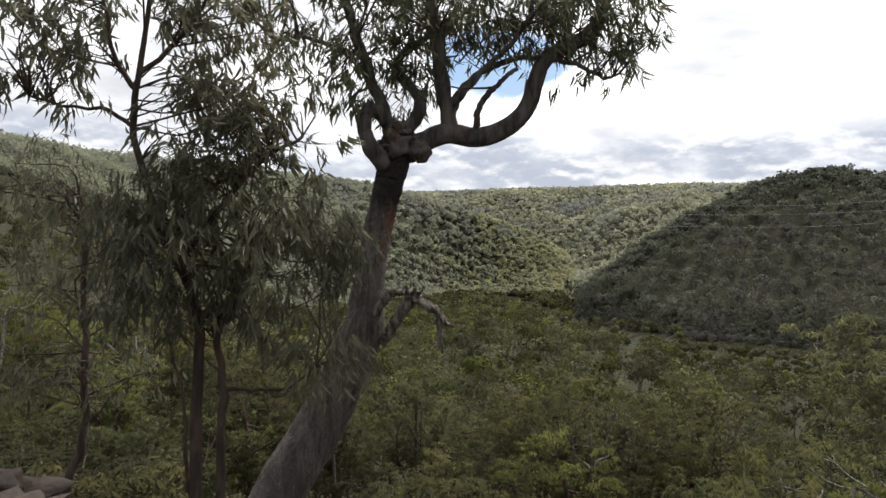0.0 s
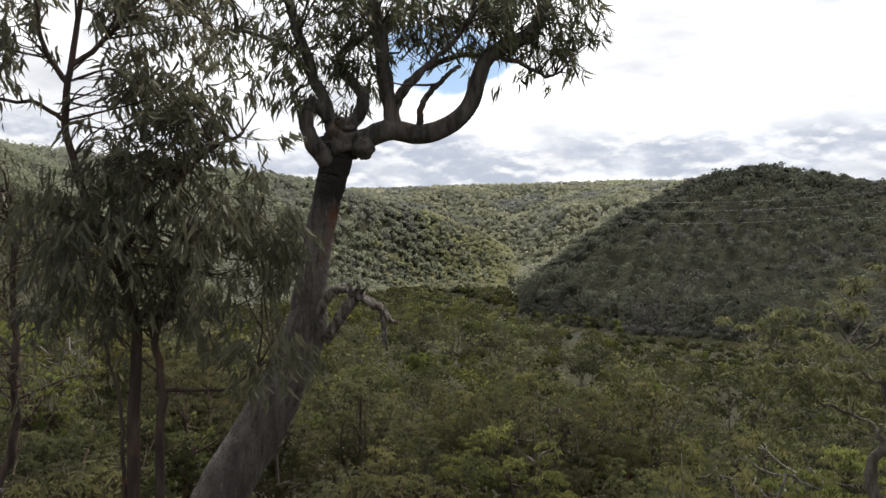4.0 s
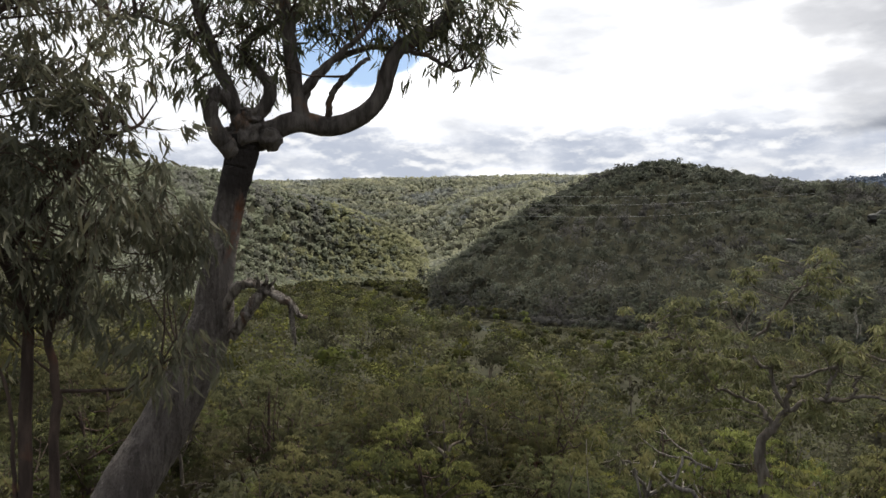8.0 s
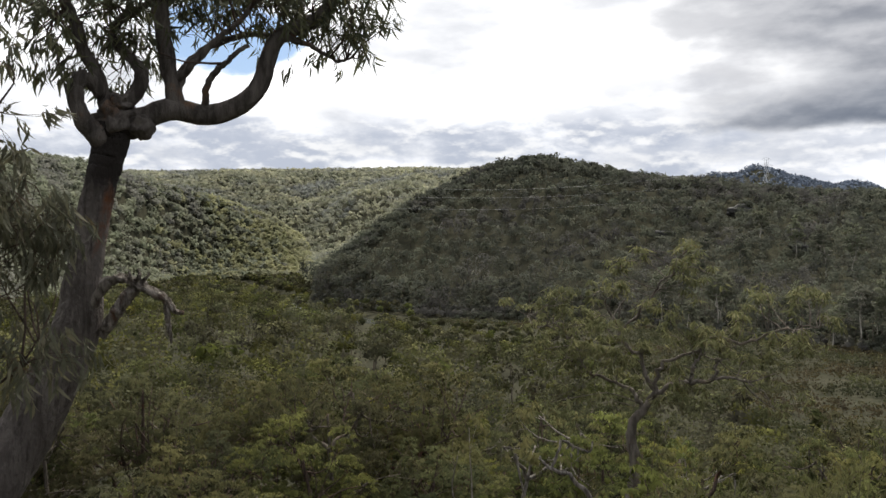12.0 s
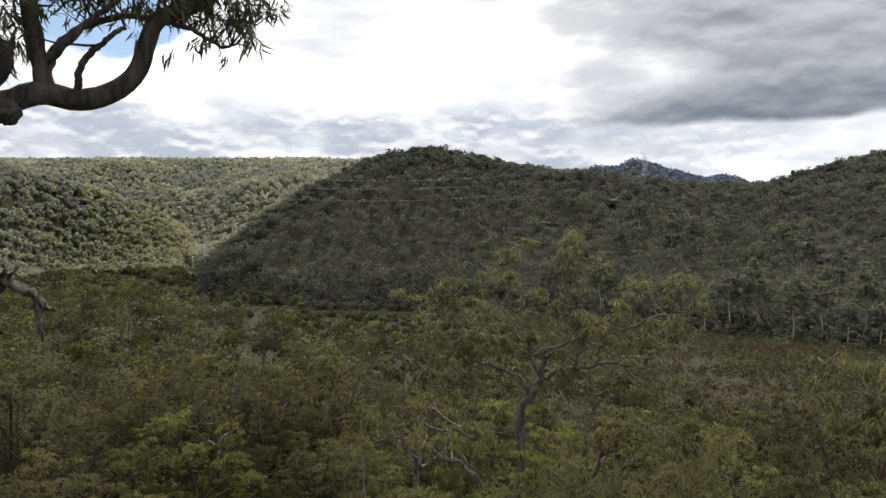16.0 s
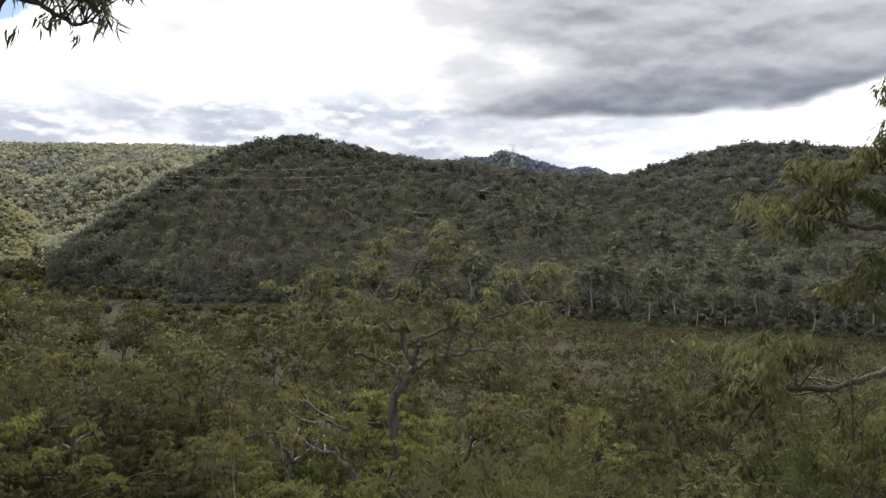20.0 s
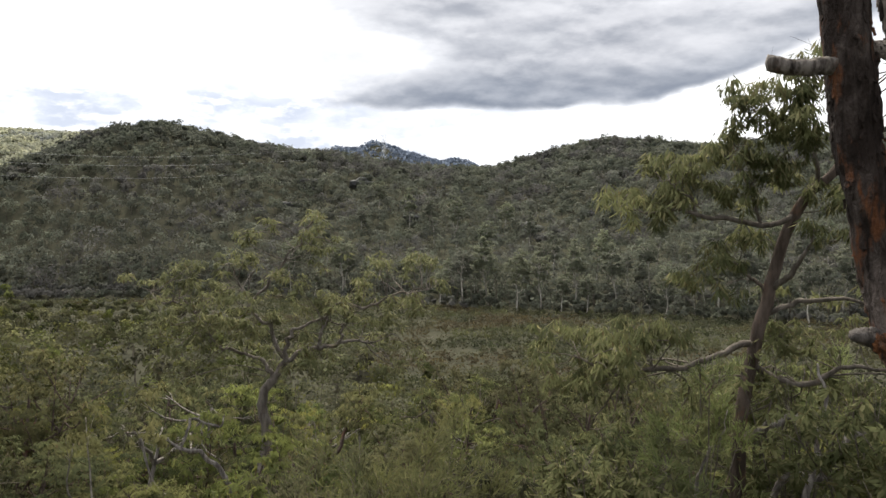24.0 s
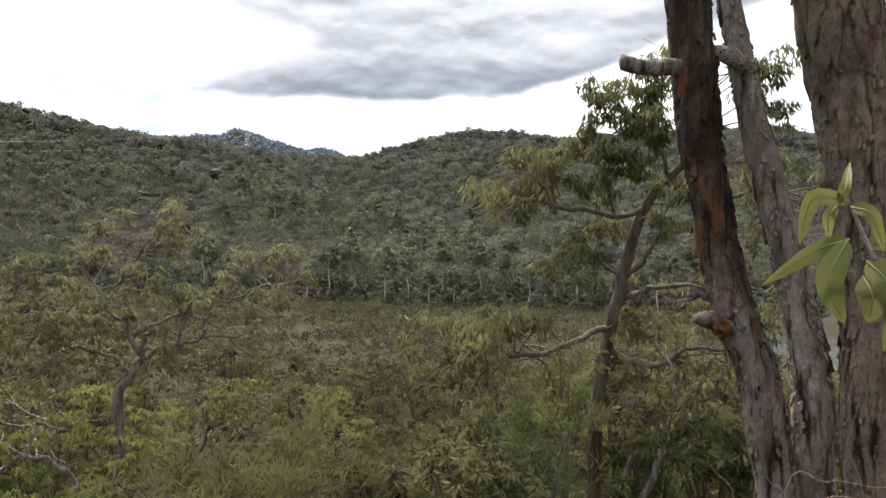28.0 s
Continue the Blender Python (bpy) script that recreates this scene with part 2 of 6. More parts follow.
def patchy_bark(name, grey, dark, rust, z0, z1, few=0.585):
    """Old flaky bark: dark crust above, peeled grey below, rusty where scales fell off."""

    def build(nt, out):
        long = grain(nt, 6, 6, (1, 1, 0.35))
        fine = grain(nt, 55, 5, (1, 1, 0.5))
        blotch = grain(nt, 3.2, 5, (1, 1, 0.45))
        scale = node(nt, "ShaderNodeTexVoronoi", Scale=22.0)
        up = node(nt, "ShaderNodeSeparateXYZ")
        nt.links.new(nt.nodes.new("ShaderNodeTexCoord").outputs["Object"], up.inputs[0])
        rag = node(nt, "ShaderNodeMath", Value=blotch)
        rag.operation = "MULTIPLY_ADD"
        rag.inputs[1].default_value = 2.0
        nt.links.new(up.outputs[2], rag.inputs[2])
        crust = spread(nt, rag.outputs[0], z0 + 1.0, z1 + 1.0)
        peeled = mix(nt, spread(nt, long, 0.36, 0.60), tuple(0.42 * v for v in grey), grey)
        black = mix(nt, spread(nt, long, 0.42, 0.64), dark, tuple(0.5 * v for v in grey))
        c = mix(nt, crust, peeled, black)
        worn = node(nt, "ShaderNodeMath", Value=spread(nt, grain(nt, 11, 5, (1, 1, 0.3), 0.65), few, few + 0.09))
        worn.operation = "MULTIPLY"
        nt.links.new(spread(nt, rag.outputs[0], z0 + 0.4, z0 + 1.2), worn.inputs[1])
        c = mix(nt, worn.outputs[0], c, mix(nt, long, tuple(0.4 * v for v in rust), rust))
        c = mix(nt, spread(nt, scale.outputs[0], 0.55, 0.85), c, tuple(0.6 * v for v in dark))
        c = mix(nt, spread(nt, fine, 0.58, 0.78), c, tuple(0.6 * v for v in dark))
        b = node(nt, "ShaderNodeBsdfPrincipled", Base_Color=c, Roughness=0.92)
        b.inputs["Specular IOR Level"].default_value = 0.12
        h = node(nt, "ShaderNodeMath", Value=long)
        h.operation = "ADD"
        nt.links.new(fine, h.inputs[1])
        nt.links.new(bump(nt, h.outputs[0], 1.0, 0.03), b.inputs["Normal"])
        nt.links.new(b.outputs[0], out.inputs[0])

    return material(name, build)


def ground_material():
    def build(nt, out):
        a, b_, c_ = grain(nt, 0.02, 5), grain(nt, 0.35, 6), grain(nt, 6.0, 5)
        c = mix(nt, spread(nt, b_, 0.38, 0.62), (0.040, 0.042, 0.030), (0.062, 0.060, 0.043))
        c = mix(nt, spread(nt, a, 0.45, 0.65), c, (0.050, 0.050, 0.037))
        c = mix(nt, spread(nt, c_, 0.58, 0.75), c, (0.085, 0.068, 0.050))
        b = node(nt, "ShaderNodeBsdfPrincipled", Base_Color=c, Roughness=1.0)
        b.inputs["Specular IOR Level"].default_value = 0.0
        nt.links.new(bump(nt, c_, 0.6, 0.1), b.inputs["Normal"])
        nt.links.new(b.outputs[0], out.inputs[0])

    return material("forest_floor", build)


def water_material():
    def build(nt, out):
        b = node(nt, "ShaderNodeBsdfPrincipled", Base_Color=(0.05, 0.055, 0.045, 1), Roughness=0.22)
        nt.links.new(bump(nt, grain(nt, 0.8, 3), 0.5, 0.12), b.inputs["Normal"])
        nt.links.new(b.outputs[0], out.inputs[0])

    return material("river_water", build)


def rock_material(name, base, dark, warm):
    def build(nt, out):
        a, f = grain(nt, 1.5, 6), grain(nt, 14, 6)
        c = mix(nt, spread(nt, a, 0.38, 0.6), dark, base)
        c = mix(nt, spread(nt, f, 0.55, 0.72), c, warm)
        b = node(nt, "ShaderNodeBsdfPrincipled", Base_Color=c, Roughness=0.9)
        nt.links.new(bump(nt, f, 0.7, 0.03), b.inputs["Normal"])
        nt.links.new(b.outputs[0], out.inputs[0])

    return material(name, build)


def plain_material(name, col, rough=0.6, metal=0.0):
    def build(nt, out):
        g = grain(nt, 8, 4)
        c = mix(nt, g, tuple(v * 0.8 for v in col), tuple(min(1, v * 1.2) for v in col))
        b = node(nt, "ShaderNodeBsdfPrincipled", Base_Color=c, Roughness=rough, Metallic=metal)
        nt.links.new(b.outputs[0], out.inputs[0])

    return material(name, build)


GROUND = ground_material()
WATER = water_material()
LEAF_MAIN = leaf_material("gum_leaf_dark", (0.066, 0.075, 0.047), (0.105, 0.114, 0.062), (0.187, 0.183, 0.101), 1.2, 0.35)
LEAF_SAP = leaf_material("sapling_leaf", (0.083, 0.086, 0.061), (0.129, 0.130, 0.087), (0.201, 0.187, 0.123), 1.0, 0.5)
LEAF_OLIVE = leaf_material("canopy_leaf", (0.043, 0.049, 0.025), (0.102, 0.109, 0.044), (0.192, 0.189, 0.077), 0.5, 0.42, 0.75, 1.25, 0.02, 0.7, (0.060, 0.071, 0.036))
LEAF_RIGHT = leaf_material("lookout_gum_leaf", (0.075, 0.085, 0.038), (0.127, 0.134, 0.060), (0.217, 0.203, 0.104), 1.0, 0.5, 0.7, 0.0, 0.04)
LEAF_SHRUB = leaf_material("wattle_leaf", (0.070, 0.074, 0.033), (0.115, 0.118, 0.044), (0.189, 0.179, 0.079), 1.2, 0.45, 0.75, 0.5, 0.02, 0.7)
LEAF_WOOD = leaf_material("woodland_leaf", (0.053, 0.057, 0.027), (0.114, 0.117, 0.044), (0.172, 0.168, 0.072), 0.3, 0.32, 0.9, 0.0, 0.02, 0.35, (0.073, 0.071, 0.044), 1.0)
# green raised and greyed, with the hill's haze mixed into the colour
LEAF_HILL_HAZE = leaf_material("hazy_hill_leaf", (0.086, 0.095, 0.075), (0.120, 0.128, 0.099), (0.138, 0.144, 0.113), 0.05, 0.5, 0.9, 0.0, 0.01, 0.3, (0.102, 0.100, 0.096), 0.55)
# paler than real leaves: the haze over the ridge is in the colour
LEAF_RIDGE_HAZE = leaf_material("hazy_ridge_leaf", (0.187, 0.207, 0.152), (0.260, 0.280, 0.204), (0.298, 0.312, 0.235), 0.05, 0.5, 0.9, 0.0, 0.03, 0.3, (0.206, 0.209, 0.188), 0.28)
LEAF_TALL = leaf_material("tall_gum_leaf", (0.115, 0.127, 0.091), (0.172, 0.182, 0.130), (0.213, 0.218, 0.162), 0.3, 0.5, 0.85, 0.5, 0.03, 0.35)
LEAF_CROOK = leaf_material("sunny_gum_leaf", (0.092, 0.099, 0.048), (0.145, 0.150, 0.071), (0.247, 0.238, 0.123), 1.0, 0.45, 0.7, 0.0, 0.04)
# the blue of distance haze is put into the leaf colour
LEAF_FARTHEST_HAZE = leaf_material("hazy_mountain_leaf", (0.154, 0.185, 0.240), (0.173, 0.207, 0.266), (0.184, 0.220, 0.276), 0.01, 0.1, 0.9, 0.0, 0.0, 0.2)
# sunlight and haze painted into this green, cloud shade into its broad patches
LEAF_FAR_LIT = leaf_material("valley_leaf_sun_and_haze", (0.246, 0.258, 0.193), (0.363, 0.365, 0.260), (0.435, 0.429, 0.323), 0.012, 0.5, 0.9, 0.0, 0.03, 0.3, (0.229, 0.244, 0.230), 0.5)
# a brighter, yellower copy of the ridge green, coloured for sun through cloud
LEAF_SPUR_LIT = leaf_material("sunlit_spur_leaf", (0.223, 0.231, 0.135), (0.316, 0.316, 0.181), (0.378, 0.367, 0.229), 0.02, 0.5, 0.9, 0.0, 0.03, 0.3, (0.211, 0.217, 0.169), 0.32)
LEAF_SHEOAK = leaf_material("she_oak_leaf", (0.110, 0.135, 0.050), (0.155, 0.178, 0.070), (0.210, 0.225, 0.100), 1.2, 0.5, 0.6, 0.0, 0.08)
LEAF_HEATH = leaf_material("heath_leaf", (0.048, 0.053, 0.030), (0.091, 0.096, 0.048), (0.107, 0.108, 0.064), 0.05, 0.4, 0.85, 0.0, 0.03, 0.4, (0.079, 0.065, 0.037), 0.7)
LEAF_NEAR = leaf_material("young_gum_leaf", (0.104, 0.120, 0.039), (0.141, 0.151, 0.050), (0.178, 0.182, 0.071), 9, 0.4, 0.55, 0.0, 0.2)
BARK_CHAR = bark_material("charred_bark", (0.149, 0.132, 0.121), (0.054, 0.047, 0.043), (0.203, 0.115, 0.068), 1.6, 0.8, 0.2)
BARK_TRUNK = scarred_bark("burnt_grey_bark", (0.190, 0.168, 0.155), (0.095, 0.082, 0.075), (0.036, 0.031, 0.029), (0.22, 0.095, 0.050), 30.24, 30.40)
BARK_DARK = bark_material("dark_thin_bark", (0.102, 0.074, 0.062), (0.048, 0.036, 0.031), (0.144, 0.072, 0.048), 1.5, 0.5)
BARK_MID = bark_material("pale_branch_bark", (0.15, 0.13, 0.11), (0.065, 0.055, 0.046), (0.18, 0.13, 0.09), 1.3, 0.5)
BARK_ROUGH = patchy_bark("flaking_brown_bark", (0.188, 0.151, 0.124), (0.031, 0.024, 0.020), (0.219, 0.085, 0.032), 31.0, 33.5)
BARK_BLACK = patchy_bark("dark_mottled_bark", (0.230, 0.189, 0.168), (0.028, 0.021, 0.018), (0.200, 0.085, 0.042), 29.3, 30.0, 0.54)
BARK_GREY = patchy_bark("grey_flaky_bark", (0.354, 0.303, 0.269), (0.057, 0.046, 0.039), (0.270, 0.129, 0.061), 32.0, 34.0, 0.62)
BARK_RUST = bark_material("orange_heartwood", (0.20, 0.085, 0.038), (0.045, 0.028, 0.022), (0.26, 0.115, 0.045), 3.0, 0.9, 0.4)
BARK_PALE = bark_material("white_gum_bark", (0.43, 0.41, 0.37), (0.26, 0.24, 0.21), (0.27, 0.22, 0.18), 0.3, 0.2)
BARK_DEAD = bark_material("weathered_dead_wood", (0.325, 0.296, 0.273), (0.111, 0.098, 0.091), (0.234, 0.189, 0.150), 2.0, 0.9)
ROCK = rock_material("sandstone", (0.040, 0.027, 0.022), (0.014, 0.010, 0.009), (0.060, 0.040, 0.031))
ROCK_GREY = rock_material("grey_boulder", (0.10, 0.10, 0.098), (0.05, 0.05, 0.05), (0.13, 0.125, 0.115))
BARK_SNAG = bark_material("cracked_silver_wood", (0.33, 0.295, 0.265), (0.085, 0.072, 0.064), (0.16, 0.085, 0.055), 3.2, 1.0, 0.5)
BARK_CROOK = bark_material("pale_twisted_bark", (0.204, 0.180, 0.158), (0.090, 0.077, 0.066), (0.204, 0.156, 0.120), 1.3, 0.6)
STEEL = plain_material("galvanised_steel", (0.50, 0.52, 0.55), 0.5, 0.6)
WIRE = plain_material("aluminium_cable", (0.21, 0.215, 0.22), 0.7, 0.1)
LEAF_RIB = plain_material("pale_midrib", (0.22, 0.23, 0.11), 0.6)
BARK_RED = bark_material("reddish_gum_bark", (0.135, 0.105, 0.088), (0.058, 0.044, 0.036), (0.20, 0.105, 0.062), 1.3, 0.6, 0.6)
STRAW = plain_material("dry_straw", (0.17, 0.145, 0.11), 0.9)


# ---- plan helpers ----
def sight(az, el, r):
    """A place by compass angle, height angle and level distance from the lookout."""
    a = radians(az)
    return np.array((r * math.sin(a), r * math.cos(a), EYE + r * math.tan(radians(el))))


AZ = (-180, -120, -60, -30, -20, -10, -3, 1, 3.5, 6, 8.6, 9.4, 9.9, 13, 15.5, 18.3, 20.7, 24, 27.3, 31, 36, 41, 48, 52.5, 56, 60, 65, 80, 110, 140, 180)
FOOT_R = (60, 60, 70, 100, 150, 300, 560, 690, 725, 735, 740, 700, 400, 375, 355, 340, 334, 330, 322, 305, 285, 266, 252, 246, 240, 236, 234, 220, 160, 80, 60)
FOOT_Z = (30, 28, 14, 11, 8, 5, 2, 1, 0.8, 0.8, 0.8, 0.8, 0.8, 0.8, 0.8, 0.8, 0.8, 0.8, 0.8, 0.8, 0.8, 0.8, 0.8, 0.8, 0.8, 0.8, 0.8, 3, 10, 25, 30)
CREST_R = (300, 300, 380, 420, 470, 570, 680, 780, 820, 845, 860, 850, 440, 430, 450, 470, 490, 500, 510, 520, 530, 540, 560, 600, 650, 700, 700, 600, 400, 300, 300)
BACK_Z = (50, 50, 50, 50, 50, 50, 40, 30, 26, 24, 20, 16, 14, 16, 22, 30, 36, 40, 45, 45, 45, 45, 45, 45, 50, 50, 50, 50, 50, 50, 50)
FAR_R = (1200, 1200, 1300, 1500, 1600, 1700, 1700, 1700, 1700, 1700, 1700, 1700, 1700, 1700, 1700, 1700, 1700, 1800, 2100, 2400, 2600, 2600, 2600, 2600, 2600, 2600, 2400, 2000, 1500, 1200, 1200)
# height angles of the treed skylines, by compass angle: the near crests, then what stands behind them
NEAR_LINE = ((-180, -60, -30, -26.8, -20, -9.2, -5.5, -2.8, 1, 3.7, 6.5, 8.9, 9.4, 9.9, 11.8, 13.9, 15.5, 17.6, 19.7, 21.8, 23.5, 25.1, 27.2, 28.6, 30.9, 33.3, 35.6, 38.3, 41, 44, 47, 50.3, 51.9, 53.4, 55.2, 57, 59.2, 61.5, 63.5, 66.1, 74, 79.5, 82.3, 95, 120, 180),
             (6.5, 7.2, 7.92, 7.58, 7.2, 6.45, 6.2, 5.4, 4.35, 3.62, 2.66, 1.25, 0.4, -1.6, 0.03, 1.71, 2.98, 4.25, 5.35, 6.3, 6.8, 7.08, 7.25, 6.95, 6.45, 5.95, 5.55, 5.3, 4.9, 4.5, 4.25, 4.2, 4.62, 4.97, 5.44, 5.86, 6.05, 5.82, 5.6, 5.4, 5.8, 5.92, 5.2, 5.0, 6, 6.5))
FAR_LINE = ((-180, -20, -10, -1, 4.7, 11.3, 16.9, 21, 30, 37, 39.7, 41, 42.2, 43, 43.9, 45.2, 46.4, 47, 47.5, 48.2, 49.3, 52, 60, 180),
            (3, 4.5, 5.2, 5.48, 5.83, 6.04, 6.17, 6.11, 5.2, 4.9, 5.38, 5.58, 5.66, 5.52, 5.16, 4.74, 4.45, 4.72, 4.86, 4.66, 4.22, 3.9, 3.4, 3))
NEAR_R = np.array((0, 3, 5, 9, 15, 25, 45, 80, 130))
NEAR_DROP = np.array((0, 0.15, 0.9, 3.6, 7.2, 11.5, 17.2, 21.6, 24.6))
SHELF = ((-180, -60, -32, -24, -14, 0, 60, 72, 90, 120, 180), (40, 12, 2.4, 1.4, 0.3, 0.0, 0.0, 1.6, 2.4, 12, 40))
SINK = ((-180, -60, -30, -20, -10, 0, 10, 20, 30, 110, 180), (0.1, 0.45, 0.62, 0.70, 0.78, 0.86, 0.92, 1.02, 1.10, 1.10, 0.1))
CHANNELS = (
    (((100, 140), (87, 165), (83.4, 180), (81.5, 190)), 15.0),
    (((30, 312), (24, 318), (19, 322), (14.2, 312), (11.5, 342), (8.5, 405), (6.3, 500), (5, 610), (4.1, 690), (3.2, 700)), 7.0),
)


def waves(x, y, size, seed):
    """Smooth uneven ground in about -1 to 1."""
    g = np.random.default_rng(seed)
    out = np.zeros_like(x)
    for i in range(7):
        a, k = g.uniform(0, 6.283), 6.283 / size * (0.6 + 0.5 * i)
        out += np.sin((x * np.cos(a) + y * np.sin(a)) * k + g.uniform(0, 6.283)) / (1 + 0.6 * i)
    return out / 2.2


def ground(az, r):
    """Height of the ground, by compass angle and level distance (arrays)."""
    az, r = np.broadcast_arrays(np.asarray(az, float), np.asarray(r, float))
    az = (az + 180) % 360 - 180

    def at(row):
        return np.interp(az, AZ, row)

    rr = np.maximum(r - np.interp(az, *SHELF), 0)
    near = 28.4 - np.interp(az, *SINK) * np.interp(rr, NEAR_R, NEAR_DROP)
    fr, fz, cr = at(FOOT_R), at(FOOT_Z), at(CREST_R)
    cz = EYE + cr * np.tan(np.radians(np.interp(az, *NEAR_LINE))) - np.where(az < 9.5, 9.5, 8.0)
    br, bz, dr = cr * 1.35, at(BACK_Z), at(FAR_R)
    br = br + np.where(az > 9.4, np.clip((18 - az) / 8.6, 0, 1) * np.clip((az - 9.4) / 0.5, 0, 1) * 553, 0)  # the valley runs on behind the spur
    dz = EYE + dr * np.tan(np.radians(np.interp(az, *FAR_LINE))) - np.where(az > 30, 22, 14)

    def ease(a, b, lo, hi, sharp=1.0):
        f = np.clip((r - lo) / np.maximum(hi - lo, 1), 0, 1)
        f = f * f * (3 - 2 * f) * (1 - 0.45 * sharp) + f * 0.45 * sharp
        return a + (b - a) * f

    n0 = np.minimum(fr * 0.8, 130)
    z = np.where(r < n0, near, ease(28.4 - np.interp(az, *SINK) * np.interp(np.maximum(n0 - np.interp(az, *SHELF), 0), NEAR_R, NEAR_DROP), fz, n0, fr))
    z = np.where(r > fr, ease(fz, cz, fr, cr), z)
    z = np.where(r > cr, ease(cz, bz, cr, br), z)
    z = np.where(r > br, ease(bz, dz, br, dr, 1.3), z)
    z = np.where(r > dr, ease(dz, 60, dr, 4400), z)
    x, y = r * np.sin(np.radians(az)), r * np.cos(np.radians(az))
    up = np.clip((r - fr) / np.maximum(cr - fr, 1), 0, 1) * np.clip((cr * 1.2 - r) / 60, 0, 1)
    z = z + waves(x, y, 90, 3) * 4.5 * up * np.clip((cr * 0.97 - r) / 40, 0.15, 1)
    valley = np.clip((r - br) / 250, 0, 1) * np.clip((dr - r) / 600, 0, 1)
    z = z + waves(x, y, 380, 5) * 26 * valley + waves(x, y, 130, 8) * 9 * valley
    z = z + waves(x, y, 17, 9) * 0.35 * np.clip((r - 6) / 20, 0, 1) * np.clip((400 - r) / 100, 0, 1) * (z > 1.5)
    return carve(x, y, z)


def channel_reach(x, y):
    """Metres outside the nearest river bank (negative: in the water)."""
    best = np.full_like(x, 1e6)
    for pts, half in CHANNELS:
        p = [(b * math.sin(radians(a)), b * math.cos(radians(a))) for a, b in pts]
        for (x0, y0), (x1, y1) in zip(p, p[1:]):
            f = np.clip(((x - x0) * (x1 - x0) + (y - y0) * (y1 - y0)) / ((x1 - x0) ** 2 + (y1 - y0) ** 2), 0, 1)
            best = np.minimum(best, np.hypot(x - x0 - f * (x1 - x0), y - y0 - f * (y1 - y0)) - half)
    return best


def carve(x, y, z):
    d = channel_reach(x, y)
    f = np.clip((d + 3) / 10, 0, 1)
    return np.where(z < 12, -1.5 + (z + 1.5) * f, z)


# ---- mesh helpers ----
def mesh_of(name, V, quads=None, tris=None, mat=None, smooth=False):
    V = np.asarray(V, np.float32).reshape(-1, 3)
    q = np.zeros((0, 4), np.int32) if quads is None else np.asarray(quads, np.int32).reshape(-1, 4)
    t = np.zeros((0, 3), np.int32) if tris is None else np.asarray(tris, np.int32).reshape(-1, 3)
    me = bpy.data.meshes.new(name)
    me.vertices.add(len(V))
    me.vertices.foreach_set("co", V.ravel())
    loops = np.concatenate([q.ravel(), t.ravel()])
    me.loops.add(len(loops))
    me.loops.foreach_set("vertex_index", loops)
    me.polygons.add(len(q) + len(t))
    starts = np.concatenate([np.arange(len(q)) * 4, len(q) * 4 + np.arange(len(t)) * 3]).astype(np.int32)
    me.polygons.foreach_set("loop_start", starts)
    me.polygons.foreach_set("use_smooth", np.full(len(q) + len(t), smooth))
    me.update(calc_edges=True)
    if mat:
        me.materials.append(mat)
    return me


class Wood:
    """Collects tapering, slightly uneven tubes into one mesh."""

    def __init__(self):
        self.v, self.q, self.t, self.n = [], [], [], 0

    def tube(self, pts, radii, sides=6, rough=0.0, rng=None, cap=True):
        P = np.asarray(pts, float)
        k = len(P)
        R = np.interp(np.linspace(0, 1, k), np.linspace(0, 1, len(radii)), radii)
        T = np.gradient(P, axis=0)
        T /= np.linalg.norm(T, axis=1)[:, None] + 1e-9
        ref = np.array((1.0, 0.13, 0.07)) if abs(T[0][0]) < 0.8 else np.array((0.1, 1.0, 0.07))
        U = np.cross(T, ref)
        U /= np.linalg.norm(U, axis=1)[:, None] + 1e-9
        W = np.cross(T, U)
        a = np.arange(sides) * 2 * np.pi / sides
        rad = R[:, None] * np.ones((1, sides))
        if rough and rng is not None:
            field = rng.random((k + 4, sides)) - 0.5
            field = (field[:-4] + field[1:-3] + field[2:-2] + field[3:-1] + field[4:]) / 2.4
            field = (field + np.roll(field, 1, 1)) * 0.7
            rad = rad * (1 + rough * field + 0.5 * rough * (rng.random((1, sides)) - 0.5))
        ring = P[:, None] + rad[..., None] * (np.cos(a)[None, :, None] * U[:, None] + np.sin(a)[None, :, None] * W[:, None])
        i = np.arange(k - 1)[:, None] * sides
        j = np.arange(sides)[None]
        jn = (j + 1) % sides
        self.q.append(np.stack([i + j, i + sides + j, i + sides + jn, i + jn], -1).reshape(-1, 4) + self.n)
        self.v.append(ring.reshape(-1, 3))
        if cap:
            self.v.append(P[-1:] + T[-1:] * R[-1] * 0.3)
            tip = k * sides
            last = (k - 1) * sides
            self.t.append(np.stack([last + j[0], np.full(sides, tip), last + jn[0]], -1) + self.n)
            self.n += 1
        self.n += k * sides

    def mesh(self, name, mat):
        return mesh_of(name, np.concatenate(self.v), np.concatenate(self.q), np.concatenate(self.t) if self.t else None, mat, True)


def curve(pts, n, wobble=0.0, rng=None):
    """A smooth line through the points."""
    P = np.asarray(pts, float)
    k = len(P)
    E = np.concatenate([2 * P[:1] - P[1:2], P, 2 * P[-1:] - P[-2:-1]])
    t = np.linspace(0, k - 1 - 1e-6, n)
    i = t.astype(int)
    f = (t - i)[:, None]
    a, b, c, d = E[i], E[i + 1], E[i + 2], E[i + 3]
    out = 0.5 * (2 * b + (c - a) * f + (2 * a - 5 * b + 4 * c - d) * f * f + (3 * b - a - 3 * c + d) * f ** 3)
    if wobble:
        w = rng.normal(0, wobble, (n, 3))
        w[0] = 0
        out = out + (w + np.roll(w, 1, 0)) / 2
    return out


def unit(v):
    return v / (np.linalg.norm(v, axis=-1, keepdims=True) + 1e-9)


